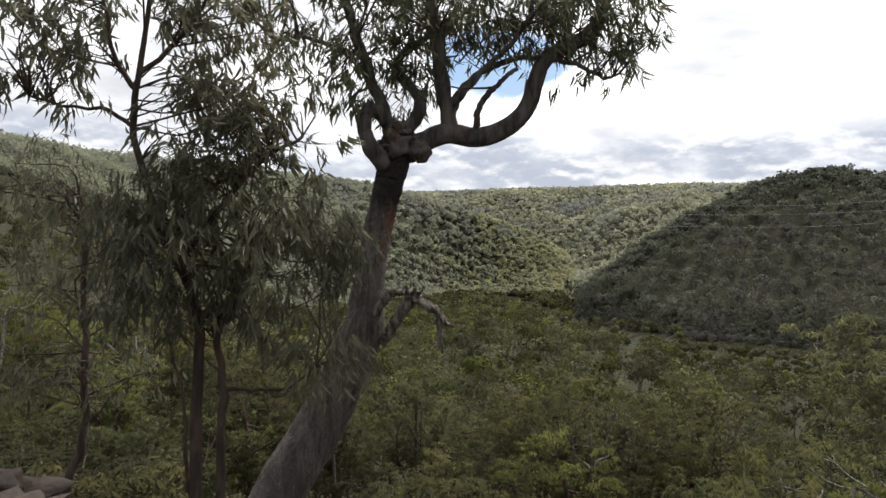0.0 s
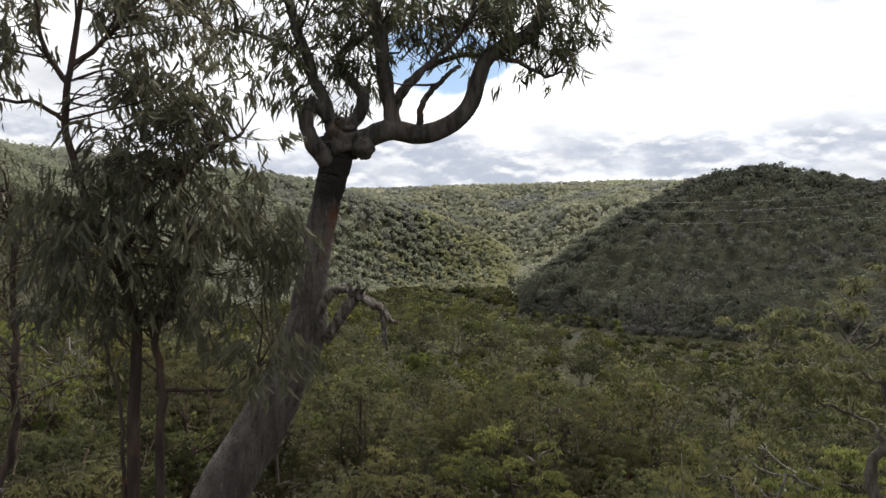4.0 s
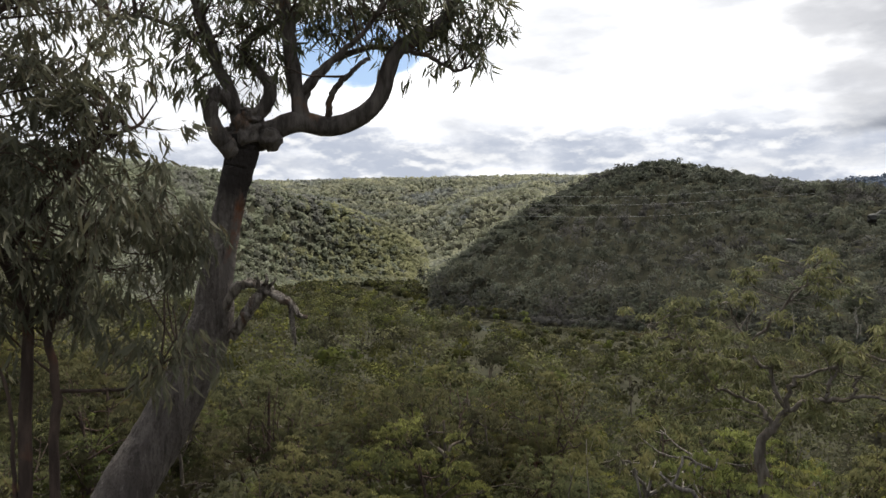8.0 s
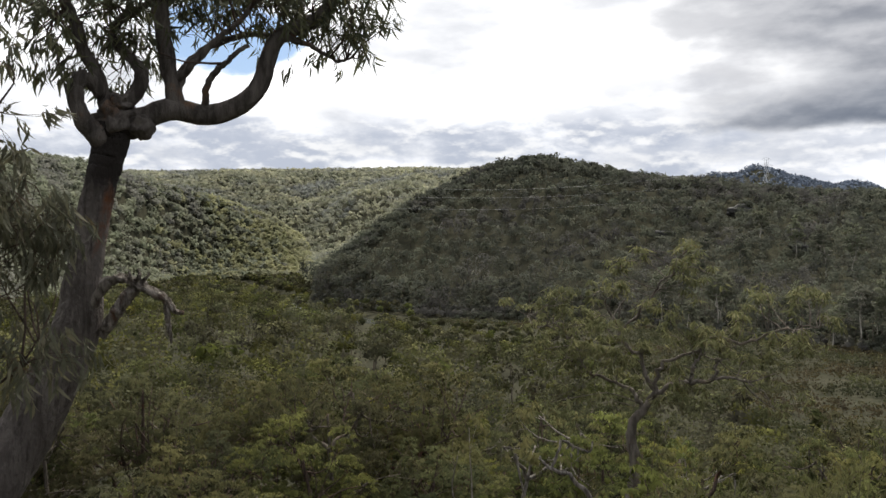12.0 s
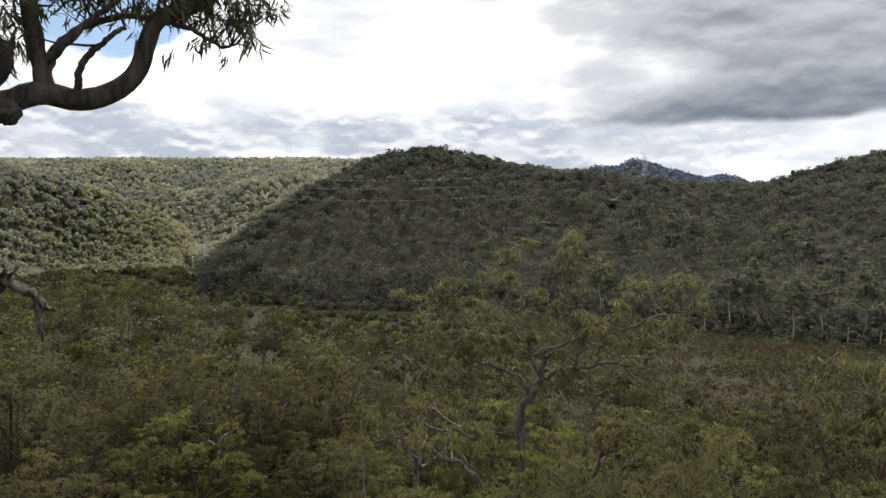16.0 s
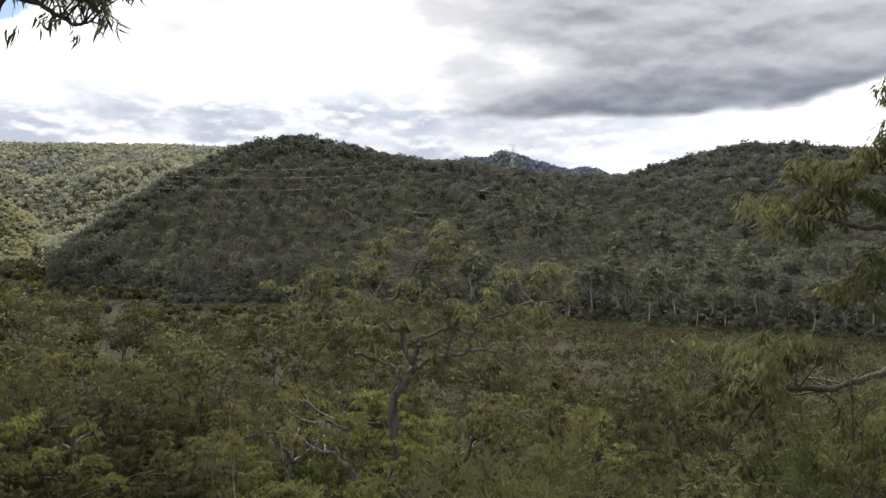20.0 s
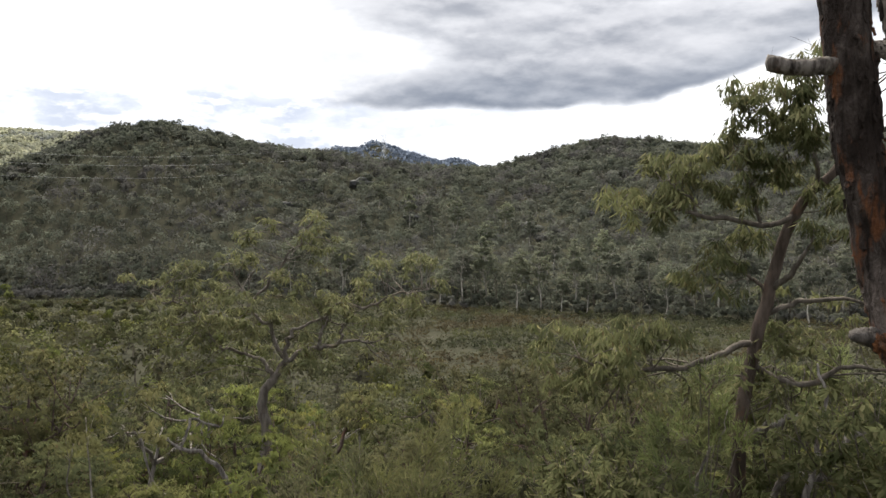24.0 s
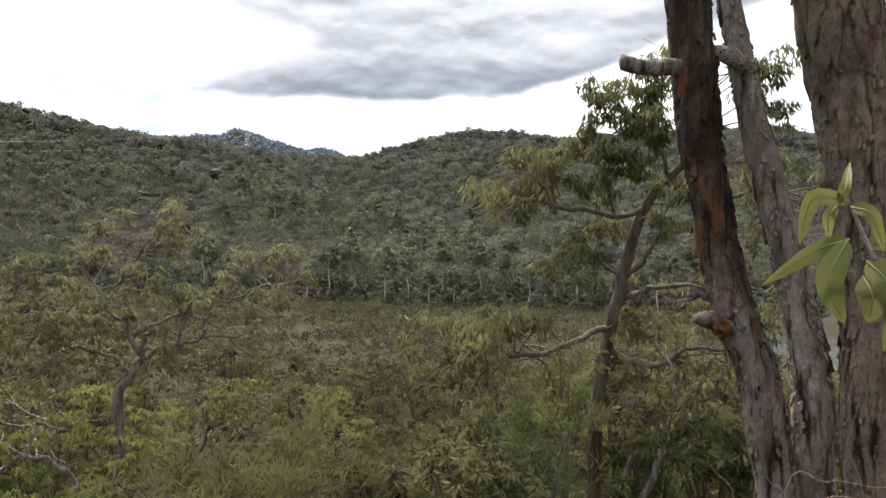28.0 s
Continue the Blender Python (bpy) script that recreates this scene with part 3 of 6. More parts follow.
def leaf_sheet(name, P, D, L, W, mat, rng, fine=False, bend=0.25, out=None, stray=0.55, soft=0.8, blunt=False):
    """One mesh of many lance-shaped leaves: base P, way D, length L, width W."""
    n = len(P)
    L = np.broadcast_to(np.asarray(L, float), (n,))[:, None]
    W = np.broadcast_to(np.asarray(W, float), (n,))[:, None]
    D = unit(D)
    face = unit(rng.normal(size=(n, 3)))
    if out is not None:
        face = unit(out) + face * stray
    S = unit(np.cross(D, unit(face)))
    N = np.cross(D, S)
    if not fine:
        V = np.stack([P, P + D * L * 0.42 + S * W * 0.5 + N * W * 0.12, P + D * L - N * L * bend * 0.3, P + D * L * 0.42 - S * W * 0.5 + N * W * 0.12], 1)
        if blunt:
            V = np.stack([P - S * W * 0.3, P + D * L * 0.1 + S * W * 0.5, P + D * L * 0.8 + S * W * 0.34, P + D * L * 0.62 - S * W * 0.5], 1)
        me = mesh_of(name, V, np.arange(4 * n).reshape(n, 4), None, mat, out is not None)
        if out is not None and soft:
            # rounded shading over each clump
            nrm = unit(unit(out) * soft - N * (1 - soft))
            me.normals_split_custom_set_from_vertices(np.repeat(nrm, 4, 0).astype(np.float32))
        return me
    B = N * L * bend
    V = np.stack([P, P + D * L * .28 + S * W * .5 + B * .05, P + D * L * .62 + S * W * .38 - B * .25, P + D * L - B * .8,
                  P + D * L * .62 - S * W * .38 - B * .25, P + D * L * .28 - S * W * .5 + B * .05], 1)
    o = np.arange(n)[:, None] * 6
    return mesh_of(name, V, o + np.array([[1, 2, 4, 5]]), np.concatenate([o + np.array([[0, 1, 5]]), o + np.array([[2, 3, 4]])]), mat)


def part(name, me, parent, label=""):
    ob = new(name, me)
    ob.parent = parent
    if label:
        tagged(ob, label)
    return ob


def thing(name, label, category, group="", kind=""):
    return tagged(new(name), label, category, group, kind)


def branch_out(rng, wood, starts, length, radius, levels, kids, lift=0.15, sides=4, spreadness=0.9):
    """Grows branches from (place, way) pairs; returns the leafy shoots as (n, 3, 3) arrays of three points each."""
    shoots = []
    now = [(np.asarray(p, float), unit(np.asarray(d, float)), length, radius) for p, d in starts]
    for lev in range(levels):
        nxt = []
        for p, d, le, ra in now:
            le = le * rng.uniform(0.7, 1.25)
            n = 5
            pts = [p]
            q, way = p, d
            for _ in range(n - 1):
                way = unit(way + rng.normal(0, 0.22, 3) + np.array((0, 0, lift * 0.3)))
                q = q + way * le / (n - 1)
                pts.append(q)
            pts = np.array(pts)
            wood.tube(pts, (ra, ra * 0.55), sides if lev < levels - 1 else 3)
            if lev == levels - 1:
                shoots.append(pts[[1, 3, 4]])
            else:
                for _ in range(kids):
                    i = rng.integers(2, n)
                    side = unit(rng.normal(size=3))
                    nxt.append((pts[i], unit(unit(pts[i] - pts[i - 1]) + spreadness * side), le * 0.62, ra * 0.5))
        now = nxt
    return np.array(shoots)


def dress(rng, shoots, per, scatter, droop, size, tuft=0.0, wild=0.55):
    """Leaf bases and ways along leafy shoots."""
    n = len(shoots)
    idx = np.repeat(np.arange(n), per)
    f = 1 - (1 - tuft) * rng.random(len(idx))[:, None]
    a, b, c = shoots[idx, 0], shoots[idx, 1], shoots[idx, 2]
    P = np.where(f < 0.5, a + (b - a) * f * 2, b + (c - b) * (f * 2 - 1)) + rng.normal(0, scatter, (len(idx), 3))
    D = unit(c - a) * 0.5 + rng.normal(0, wild, (len(idx), 3)) + np.array((0, 0, -droop))
    return P, unit(D), size * rng.uniform(0.6, 1.3, len(idx))


# ---- land and water ----
def build_land():
    az = np.concatenate([np.arange(-180, -40, 6), np.arange(-40, 96, 0.75), np.arange(96, 180, 6)])
    r = np.concatenate([[0.4], np.arange(1, 12, 1.0), np.geomspace(12, 900, 120), np.geomspace(920, 4400, 70)])
    A, Rr = np.meshgrid(az, r, indexing="ij")
    Z = ground(A, Rr)
    a = np.radians(A)
    V = np.stack([Rr * np.sin(a), Rr * np.cos(a), Z], -1).reshape(-1, 3)
    na, nr = len(az), len(r)
    i, j = np.meshgrid(np.arange(na), np.arange(nr - 1), indexing="ij")
    k = (i + 1) % na
    quads = np.stack([i * nr + j, i * nr + j + 1, k * nr + j + 1, k * nr + j], -1).reshape(-1, 4)
    V = np.concatenate([V, [[0, 0, 28.4]]])
    ii = np.arange(na)
    tris = np.stack([ii * nr, ((ii + 1) % na) * nr, np.full(na, len(V) - 1)], -1)
    tagged(new("ground", mesh_of("ground", V, quads[:, ::-1], tris, GROUND, True)), "leaf-littered bushland hills and valley floor", "ground", kind="structure")
    w = [sight(a_, 0, 860) for a_ in range(-24, 112, 4)]
    V = [(0, 30, 0)] + [(p[0], p[1], 0) for p in w]
    tris = [(0, i + 2, i + 1) for i in range(len(w) - 1)]
    tagged(new("water", mesh_of("water", V, None, tris, WATER)), "still grey river reflecting the cloudy sky", "river", kind="structure")


build_land()


# ---- far and middle woods ----
def rings(rng, az0, az1, r0, r1, gap):
    out = []
    r = r0
    while r < r1:
        n = max(1, int(radians(az1 - az0) * r / gap))
        a = az0 + (np.arange(n) + 0.5 + rng.uniform(-0.5, 0.5, n)) * (az1 - az0) / n
        out.append(np.stack([a, r + rng.uniform(-0.5, 0.5, n) * gap], -1))
        r += gap
    p = np.concatenate(out)
    return p[:, 0], p[:, 1]


def woods(name, label, az, r, H, R, nq, q, leaf, bark, seed, category="trees", trunk=0.12, clumps=6, flat=0.62, lift=0.1):
    """Many trees in two meshes, trunks and crowns, under one thing of kind stuff."""
    rng = np.random.default_rng(seed)
    n = len(az)
    z = ground(az, r)
    a = np.radians(az)
    base = np.stack([r * np.sin(a), r * np.cos(a), z], -1)
    H, R = np.broadcast_to(H, (n,)), np.broadcast_to(R, (n,))
    lean = rng.normal(0, 0.05, (n, 2)) * H[:, None]
    top = base + np.concatenate([lean, (H * 0.62)[:, None]], 1)
    off = unit(rng.normal(size=(n, clumps, 3))) * rng.uniform(0.35, 0.9, (n, clumps, 1))
    off[..., 2] *= np.minimum(flat * H / R * 0.45, 1.6)[:, None]
    size = rng.uniform(0.36, 0.58, (n, clumps))
    pick = rng.integers(0, clumps, (n, nq))
    row = np.arange(n)[:, None]
    u = rng.normal(size=(n, nq, 3))
    u[..., 2] += 0.45
    u = unit(u) * rng.uniform(0.75, 1.05, (n, nq, 1))
    P = top[:, None] + R[:, None, None] * (off[row, pick] + size[row, pick][..., None] * u * np.array((1, 1, 0.75)))
    D = rng.normal(0, 0.7, (n, nq, 3)) + u * 0.2 + np.array((0, 0, -0.25))
    D = D - u * (D * u).sum(-1, keepdims=True) * 0.8
    qs = (np.broadcast_to(q, (n,))[:, None] * rng.uniform(0.6, 1.4, (n, nq))).ravel()
    root = thing(name, label, category, kind="stuff")
    crowns = part("crowns", leaf_sheet(name + "_crowns", P.reshape(-1, 3), D.reshape(-1, 3), qs, qs * 0.8, leaf, rng, out=(u * 0.6 + unit((P - top[:, None]) / R[:, None, None]) + np.array((0, 0, lift))).reshape(-1, 3), stray=0.22, soft=0.95, blunt=True), root)
    crowns.data.attributes.new("tone", "FLOAT", "FACE").data.foreach_set("value", np.repeat(rng.random(n), nq).astype(np.float32))
    if trunk <= 0:
        return root
    # trunks: three-sided tapers, kinked once, with one fork
    ang = np.arange(3) * 2.094
    ringv = np.stack([np.cos(ang), np.sin(ang), 0 * ang], -1)
    mid = base + (top - base) * 0.55 + np.concatenate([rng.normal(0, 0.03, (n, 2)) * H[:, None], np.zeros((n, 1))], 1)
    fork = top + R[:, None] * off[:, 0] * 0.8
    t0 = (H * trunk * 0.10)[:, None, None]
    b0 = base[:, None] - np.array((0, 0, 0.4)) + ringv * t0
    b1 = mid[:, None] + ringv * t0 * 0.7
    b2 = top[:, None] + ringv * t0 * 0.3
    b3 = fork[:, None] + ringv * t0 * 0.2
    V = np.concatenate([b0, b1, b2, b3], 1)
    o = (np.arange(n) * 12)[:, None, None]
    j = np.arange(3)
    k = (j + 1) % 3
    F = np.concatenate([np.stack([j + s, k + s, k + e, j + e], -1) for s, e in ((0, 3), (3, 6), (3, 9))])
    part("trunks", mesh_of(name + "_trunks", V, (o + F[None]).reshape(-1, 4), None, bark, True), root)
    return root


TOP_R = (10, 15, 25, 45, 80, 130, 250)
TOP_AZ = (-34, -22, -12, 5, 16, 20, 25, 30, 36, 43, 50, 60, 75, 95)
TOP_EL = np.array((
    (-12, -6, -2, 1.5, 3.0, 3.5, 3.5), (-13, -8, -4, -1, 1.0, 2.0, 2.5), (-14, -10, -7, -4.5, -2.8, -1.5, -1.0), (-15.5, -12, -9, -6.8, -5, -4, -2.6), (-15.5, -12.5, -10.2, -8.4, -6.9, -5.9, -4.9),
    (-15.5, -12.5, -10.5, -8.8, -7.4, -6.4, -5.5), (-15.7, -13, -11, -9.2, -7.8, -6.8, -5.8), (-15.8, -13.5, -11.2, -9.4, -8.2, -7.2, -6), (-16, -14, -11.6, -10, -9.2, -8.6, -7), (-16, -14, -11.8, -10.5, -10.0, -9.8, -7),
    (-15, -13, -11, -10.2, -10.0, -10.2, -7), (-12.5, -10, -9.4, -10, -11, -11, -7), (-13, -10, -9.5, -10, -11, -11, -7), (-13, -12, -11, -11, -11, -11, -7)))


def top_angle(az, r):
    """How high the bush stands over the slope, as a height angle from the lookout."""
    az, r = np.asarray(az, float), np.asarray(r, float)
    cols = np.stack([np.interp(az, TOP_AZ, TOP_EL[:, i]) for i in range(7)], -1)
    lr = np.log(np.clip(r, 10, 249))
    knots = np.log(TOP_R)
    i = np.clip(np.searchsorted(knots, lr) - 1, 0, 5)
    f = (lr - knots[i]) / (knots[i + 1] - knots[i])
    pick = np.arange(az.size).reshape(az.shape)
    flat = cols.reshape(-1, 7)
    return flat[pick, i] * (1 - f) + flat[pick, i + 1] * f


WET_EDGE = ((28, 31, 36, 43, 52, 60, 80), (300, 250, 175, 125, 112, 105, 120))


def build_woods():
    rng = np.random.default_rng(11)
    foot = lambda a: np.interp(a, AZ, FOOT_R)
    crest = lambda a: np.interp(a, AZ, CREST_R)
    # share of trees that get the sunlit leaf colour, by compass angle
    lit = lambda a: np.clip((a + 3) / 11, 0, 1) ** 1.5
    dry = lambda a, r: channel_reach(r * np.sin(np.radians(a)), r * np.cos(np.radians(a)))
    # terrace and slopes below the lookout
    for name, r0, r1, gap, nq, q in (("terrace_bush", 44, 90, 5.0, 620, 0.235), ("terrace_woods", 90, 300, 7.2, 200, 0.52)):
        a, r = rings(rng, -34, 92, r0, r1, gap)
        wet = np.where(a > 28, np.interp(a, *WET_EDGE), np.where(a < -12, 1000, foot(a) * 0.97))
        ok = (r < wet) & (dry(a, r) > 1.2) & (r < np.where(a < -12, 300, 1000))
        glimpse = ((abs(a - 14) < 0.45) & (r > 100)) | ((a > 17.5) & (a < 26) & (r > 286))
        ok &= ~glimpse & ((a < 81) | (a > 86.5))
        a, r = a[ok], r[ok]
        H = np.clip(EYE + r * np.tan(np.radians(top_angle(a, r))) - ground(a, r), 3.4, 12.5) * rng.uniform(0.62, 1.06, len(a))
        woods(name, "olive green gum and wattle bush covering the slope", a, r, H, np.clip(H * 0.40, 1.3, 3.6) * rng.uniform(0.65, 1.25, len(a)), nq, q, LEAF_WOOD, BARK_MID, 21, lift=0.0)
    a, r = rings(rng, -12, 17, 300, 740, 7.5)
    ok = (r < foot(a) * 0.99) & (dry(a, r) > 3) & ~((abs(a - 4.1) < 1.0) & (r > 560))
    a, r = a[ok], r[ok]
    H = rng.uniform(4.5, 8, len(a))
    woods("river_flat_woods", "olive gums on the river terrace", a, r, H, H * 0.4, 80, r * 0.003, LEAF_WOOD, BARK_MID, 30)
    # the facing hill
    a, r = rings(rng, 8, 93, 232, 730, 6.6)
    ok = (r > foot(a) + 4) & (r < crest(a) * 1.1) & (dry(a, r) > 6)
    a, r = a[ok], r[ok]
    H = rng.uniform(6.5, 12, len(a)) * np.where(r < foot(a) + 40, 1.25, np.where(r > crest(a) * 0.94, 0.75, 1.0))
    woods("hill_forest", "grey-green eucalypt forest on a shaded hillside", a, r, H, H * rng.uniform(0.38, 0.50, len(a)), 90, r * 0.0025, LEAF_HILL_HAZE, BARK_MID, 22, flat=0.7, lift=0.4)
    # low bush that closes the crest
    a, r = rings(rng, 12, 93, 400, 740, 4.2)
    ok = (r > crest(a) * 0.955) & (r < crest(a) * 1.02)
    a, r = a[ok], r[ok]
    h = rng.uniform(4, 6.5, len(a))
    woods("crest_bush", "dark green bush along the crest of the hill", a, r, h, h * 0.5, 40, r * 0.0030, LEAF_HILL_HAZE, BARK_MID, 31, "bushes", 0.0, 5)
    # dark scrub under the tall gums at the foot
    a, r = rings(rng, 9, 93, 200, 440, 3.6)
    ok = (r > foot(a) - 1) & (r < foot(a) + 34) & (dry(a, r) > 3)
    a, r = a[ok], r[ok]
    h = rng.uniform(2, 4.8, len(a))
    woods("foot_scrub", "dark green scrub at the foot of the hill", a, r, h, h * 0.45, 42, 0.95, LEAF_HILL_HAZE, BARK_DARK, 28, "bushes")
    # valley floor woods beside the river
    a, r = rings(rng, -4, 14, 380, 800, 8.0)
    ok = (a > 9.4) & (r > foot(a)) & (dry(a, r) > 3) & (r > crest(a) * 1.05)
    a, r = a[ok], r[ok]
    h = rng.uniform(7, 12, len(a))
    # same sunlit, hazed leaf colour as the far slopes
    woods("valley_floor_woods", "green gums on the valley floor", a, r, h, h * 0.4, 60, r * 0.003, LEAF_FAR_LIT, BARK_PALE, 29)
    # the near slope of the other side
    a, r = rings(rng, -34, 9.8, 100, 930, 4.8)
    ok = (r > np.maximum(foot(a) * np.where(a > 0, 0.985, 0.9), np.where(a < -12, 300, 0))) & (r < crest(a) * 1.08) & (dry(a, r) > 6)
    ok |= (a < -12) & (r > 296) & (r < crest(a) * 1.08)
    a, r = a[ok], r[ok]
    H = rng.uniform(6, 9.5, len(a))
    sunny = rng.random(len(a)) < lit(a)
    for name, label, ok, leaf, seed in (("ridge_forest", "dull green eucalypt forest on a long ridge, paled as by haze", ~sunny, LEAF_RIDGE_HAZE, 23), ("spur_forest", "yellow-green eucalypt forest on a spur, coloured as if sunlit", sunny, LEAF_SPUR_LIT, 32)):
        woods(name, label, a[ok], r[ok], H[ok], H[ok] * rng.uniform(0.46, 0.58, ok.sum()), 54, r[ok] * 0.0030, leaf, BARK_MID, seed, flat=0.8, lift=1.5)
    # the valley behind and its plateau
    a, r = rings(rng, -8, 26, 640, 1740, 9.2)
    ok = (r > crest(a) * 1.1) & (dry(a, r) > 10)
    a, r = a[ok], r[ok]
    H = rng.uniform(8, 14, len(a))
    # the sunlit look comes from the leaf colour
    woods("valley_forest", "yellow-green forest on far valley slopes, coloured as if sunlit", a, r, H, H * rng.uniform(0.40, 0.52, len(a)), 24, r * 0.0026, LEAF_FAR_LIT, BARK_PALE, 24, "trees", 0.0, 4, lift=0.9)
    a, r = rings(rng, 37, 54, 1700, 2640, 14)
    woods("mountain_forest", "forest on distant mountains, coloured haze-blue", a, r, 8.0, 9.0, 11, 6.0, LEAF_FARTHEST_HAZE, BARK_DARK, 25, "trees", 0.0, 4)
    # low heath on the flat
    a, r = rings(rng, 16, 80, 100, 318, 2.0)
    edge = np.where(a < 18, 298, np.where(a < 28, 284, np.interp(a, *WET_EDGE)))
    x, y = r * np.sin(np.radians(a)), r * np.cos(np.radians(a))
    ok = (r > edge * 0.98) & (r < foot(a) + 3) & (dry(a, r) > 2) & (waves(x, y, 30, 31) + rng.normal(0, 0.3, len(a)) > -0.55)
    a, r = a[ok], r[ok]
    h = rng.uniform(0.7, 1.9, len(a))
    woods("heath", "low olive and rust coloured heath on swampy flat", a, r, h, h * rng.uniform(1.0, 1.9, len(a)), 18, 0.46, LEAF_HEATH, BARK_DARK, 26, "heath", 0.0, 4, 0.4)
    # pale bushes along the far bank
    a, r = rings(rng, 10, 34, 318, 375, 3.4)
    ok = (dry(a, r) > 0.5) & (r > foot(a) - 12) & (r < foot(a) + 10)
    a, r = a[ok], r[ok]
    h = rng.uniform(2.5, 5, len(a))
    woods("bank_bushes", "grey-green bushes along the river bank", a, r, h, h * 0.55, 70, 0.8, LEAF_HILL_HAZE, BARK_DARK, 27, "bushes")


build_woods()


# ---- trees that stand apart ----
def grown(rng, wood, line, targets, radius, twig, sides=4):
    """Boughs from a stem line to each target, with leafy shoots at their ends."""
    shoots = []
    for q in targets:
        d = np.linalg.norm(line - q, axis=1) + 0.9 * np.maximum(line[:, 2] - q[2] + 0.1, 0)
        i = int(np.argmin(d + rng.uniform(0, 0.6, len(line)) * d.min()))
        p = line[i]
        gap = np.linalg.norm(q - p)
        knee = (p + q) / 2 + rng.normal(0, 0.17, 3) * gap + np.array((0, 0, 0.10 * gap))
        c = curve((p, knee, q), 7, 0.018 * gap, rng)
        r0 = radius * (0.4 + 0.6 * min(1, gap))
        wood.tube(c, (r0, r0 * 0.3), sides)
        way = unit(c[-1] - c[-3])
        starts = [(c[k], unit(way + rng.normal(0, 0.8, 3))) for k in (6, 6, 5, 4)]
        shoots.append(branch_out(rng, wood, starts, twig, r0 * 0.3, 1, 0))
    return np.concatenate(shoots)


def in_ball(rng, c, s, n):
    u = unit(rng.normal(size=(n, 3))) * rng.random((n, 1)) ** 0.4
    return np.asarray(c) + u * np.asarray(s)


def pad_leaves(rng, c, rad, n, size, droop=0.8):
    """Leaves of one clump, in small umbrella-shaped tufts that arch over and hang."""
    k = max(3, n // 17)
    u = rng.normal(size=(k, 3))
    u[:, 2] += 0.55
    u = unit(u) * rng.uniform(0.55, 1.0, (k, 1))
    T = c + u * np.array((rad, rad, rad * 0.7))
    i = rng.integers(0, k, n)
    a = rng.uniform(0, 6.283, n)
    flat = np.stack([np.cos(a), np.sin(a), 0 * a], -1) * rng.uniform(0.2, 1.0, (n, 1))
    P = T[i] + flat * size * 0.45 + rng.normal(0, size * 0.16, (n, 3))
    D = flat * 0.75 + rng.normal(0, 0.28, (n, 3)) + np.array((0, 0, 0.25 - droop))
    O = flat * 0.7 + u[i] * 0.5 + np.array((0, 0, 0.75))
    return P, unit(D), size * rng.uniform(0.7, 1.3, n), O


def gum_variant(seed, H, W, leaf, bark, pads=18, per=170, size=0.15, wide=0.28, droop=0.9, low=0.35, pad=0.50, name="gum_tree", stem=0.018, trunk_label="", bend=0.05):
    """A small gum: bent stem, five main limbs that fork to leafy clumps."""
    rng = np.random.default_rng(seed)
    root = tagged(new(name), "", "tree")
    sway = rng.normal(0, bend, (4, 2)) * H
    line = curve([(0, 0, -0.3), (*sway[0], H * 0.25), (*(sway[0] + sway[1]), H * 0.5), (*(sway[0] + sway[1] + sway[2]), H * 0.8)], 14)
    w = Wood()
    w.tube(line, (H * stem, H * stem * 0.7, H * stem * 0.25), 7, 0.12, rng)
    part("trunk", w.mesh("trunk", bark), root, trunk_label)
    mid = line[-1] * np.array((1, 1, 0)) + np.array((0, 0, H * (low + 1) / 2))
    spots = []
    while len(spots) < pads:
        u = unit(rng.normal(size=3)) * rng.uniform(0.45, 1.0)
        q = mid + u * np.array((W, W, H * (1 - low) / 2 - pad * 0.3))
        if all(np.linalg.norm((q - s) * (1, 1, 1.4)) > pad * 1.15 for s in spots) or rng.random() < 0.04:
            spots.append(q)
    spots = np.array(spots)
    limbs = [Wood() for _ in range(5)]
    heads = []
    for k in range(5):
        i = 5 + int(rng.integers(0, 8))
        a = k * 1.257 + rng.uniform(-0.4, 0.4)
        end = line[i] + np.array((math.cos(a) * W * 0.5, math.sin(a) * W * 0.5, H * rng.uniform(0.08, 0.22)))
        c = curve((line[i], (line[i] + end) / 2 + rng.normal(0, 0.05, 3) * H * 0.4, end), 8, 0.01 * H, rng)
        limbs[k].tube(c, (H * stem * 0.45, H * stem * 0.16), 5)
        heads.append(c)
    spots = np.concatenate([spots, [c[-1] for c in heads], line[-1:]])
    Ps, Ds, Ls, Os = [], [], [], []
    for q in spots:
        k = int(np.argmin([np.linalg.norm(c[-1] - q) for c in heads]))
        i = int(rng.integers(4, 8))
        p = heads[k][i]
        c = curve((p, (p + q) / 2 + rng.normal(0, 0.1, 3) * np.linalg.norm(q - p) - (0, 0, 0.05), q), 6, 0.03, rng)
        limbs[k].tube(c, (H * stem * 0.24, H * stem * 0.08), 4)
        for _ in range(2):
            e = q + rng.normal(0, pad * 0.5, 3)
            limbs[k].tube(curve((c[-2], (c[-2] + e) / 2 + rng.normal(0, 0.06, 3), e), 4), (H * stem * 0.09, H * stem * 0.03), 3)
        P, D, L, O = pad_leaves(rng, q, pad * rng.uniform(0.75, 1.25), int(per * rng.uniform(0.7, 1.3)), size, droop)
        Ps.append(P), Ds.append(D), Ls.append(L), Os.append(unit(O) * 0.8 + unit(q - mid + 1e-6) * 0.9)
    for lw in limbs:
        part("limb", lw.mesh("limb", bark), root)
    L = np.concatenate(Ls)
    part("crown", leaf_sheet("crown", np.concatenate(Ps), np.concatenate(Ds), L, L * wide, leaf, rng, out=np.concatenate(Os), stray=0.28, soft=0.93), root)
    return root


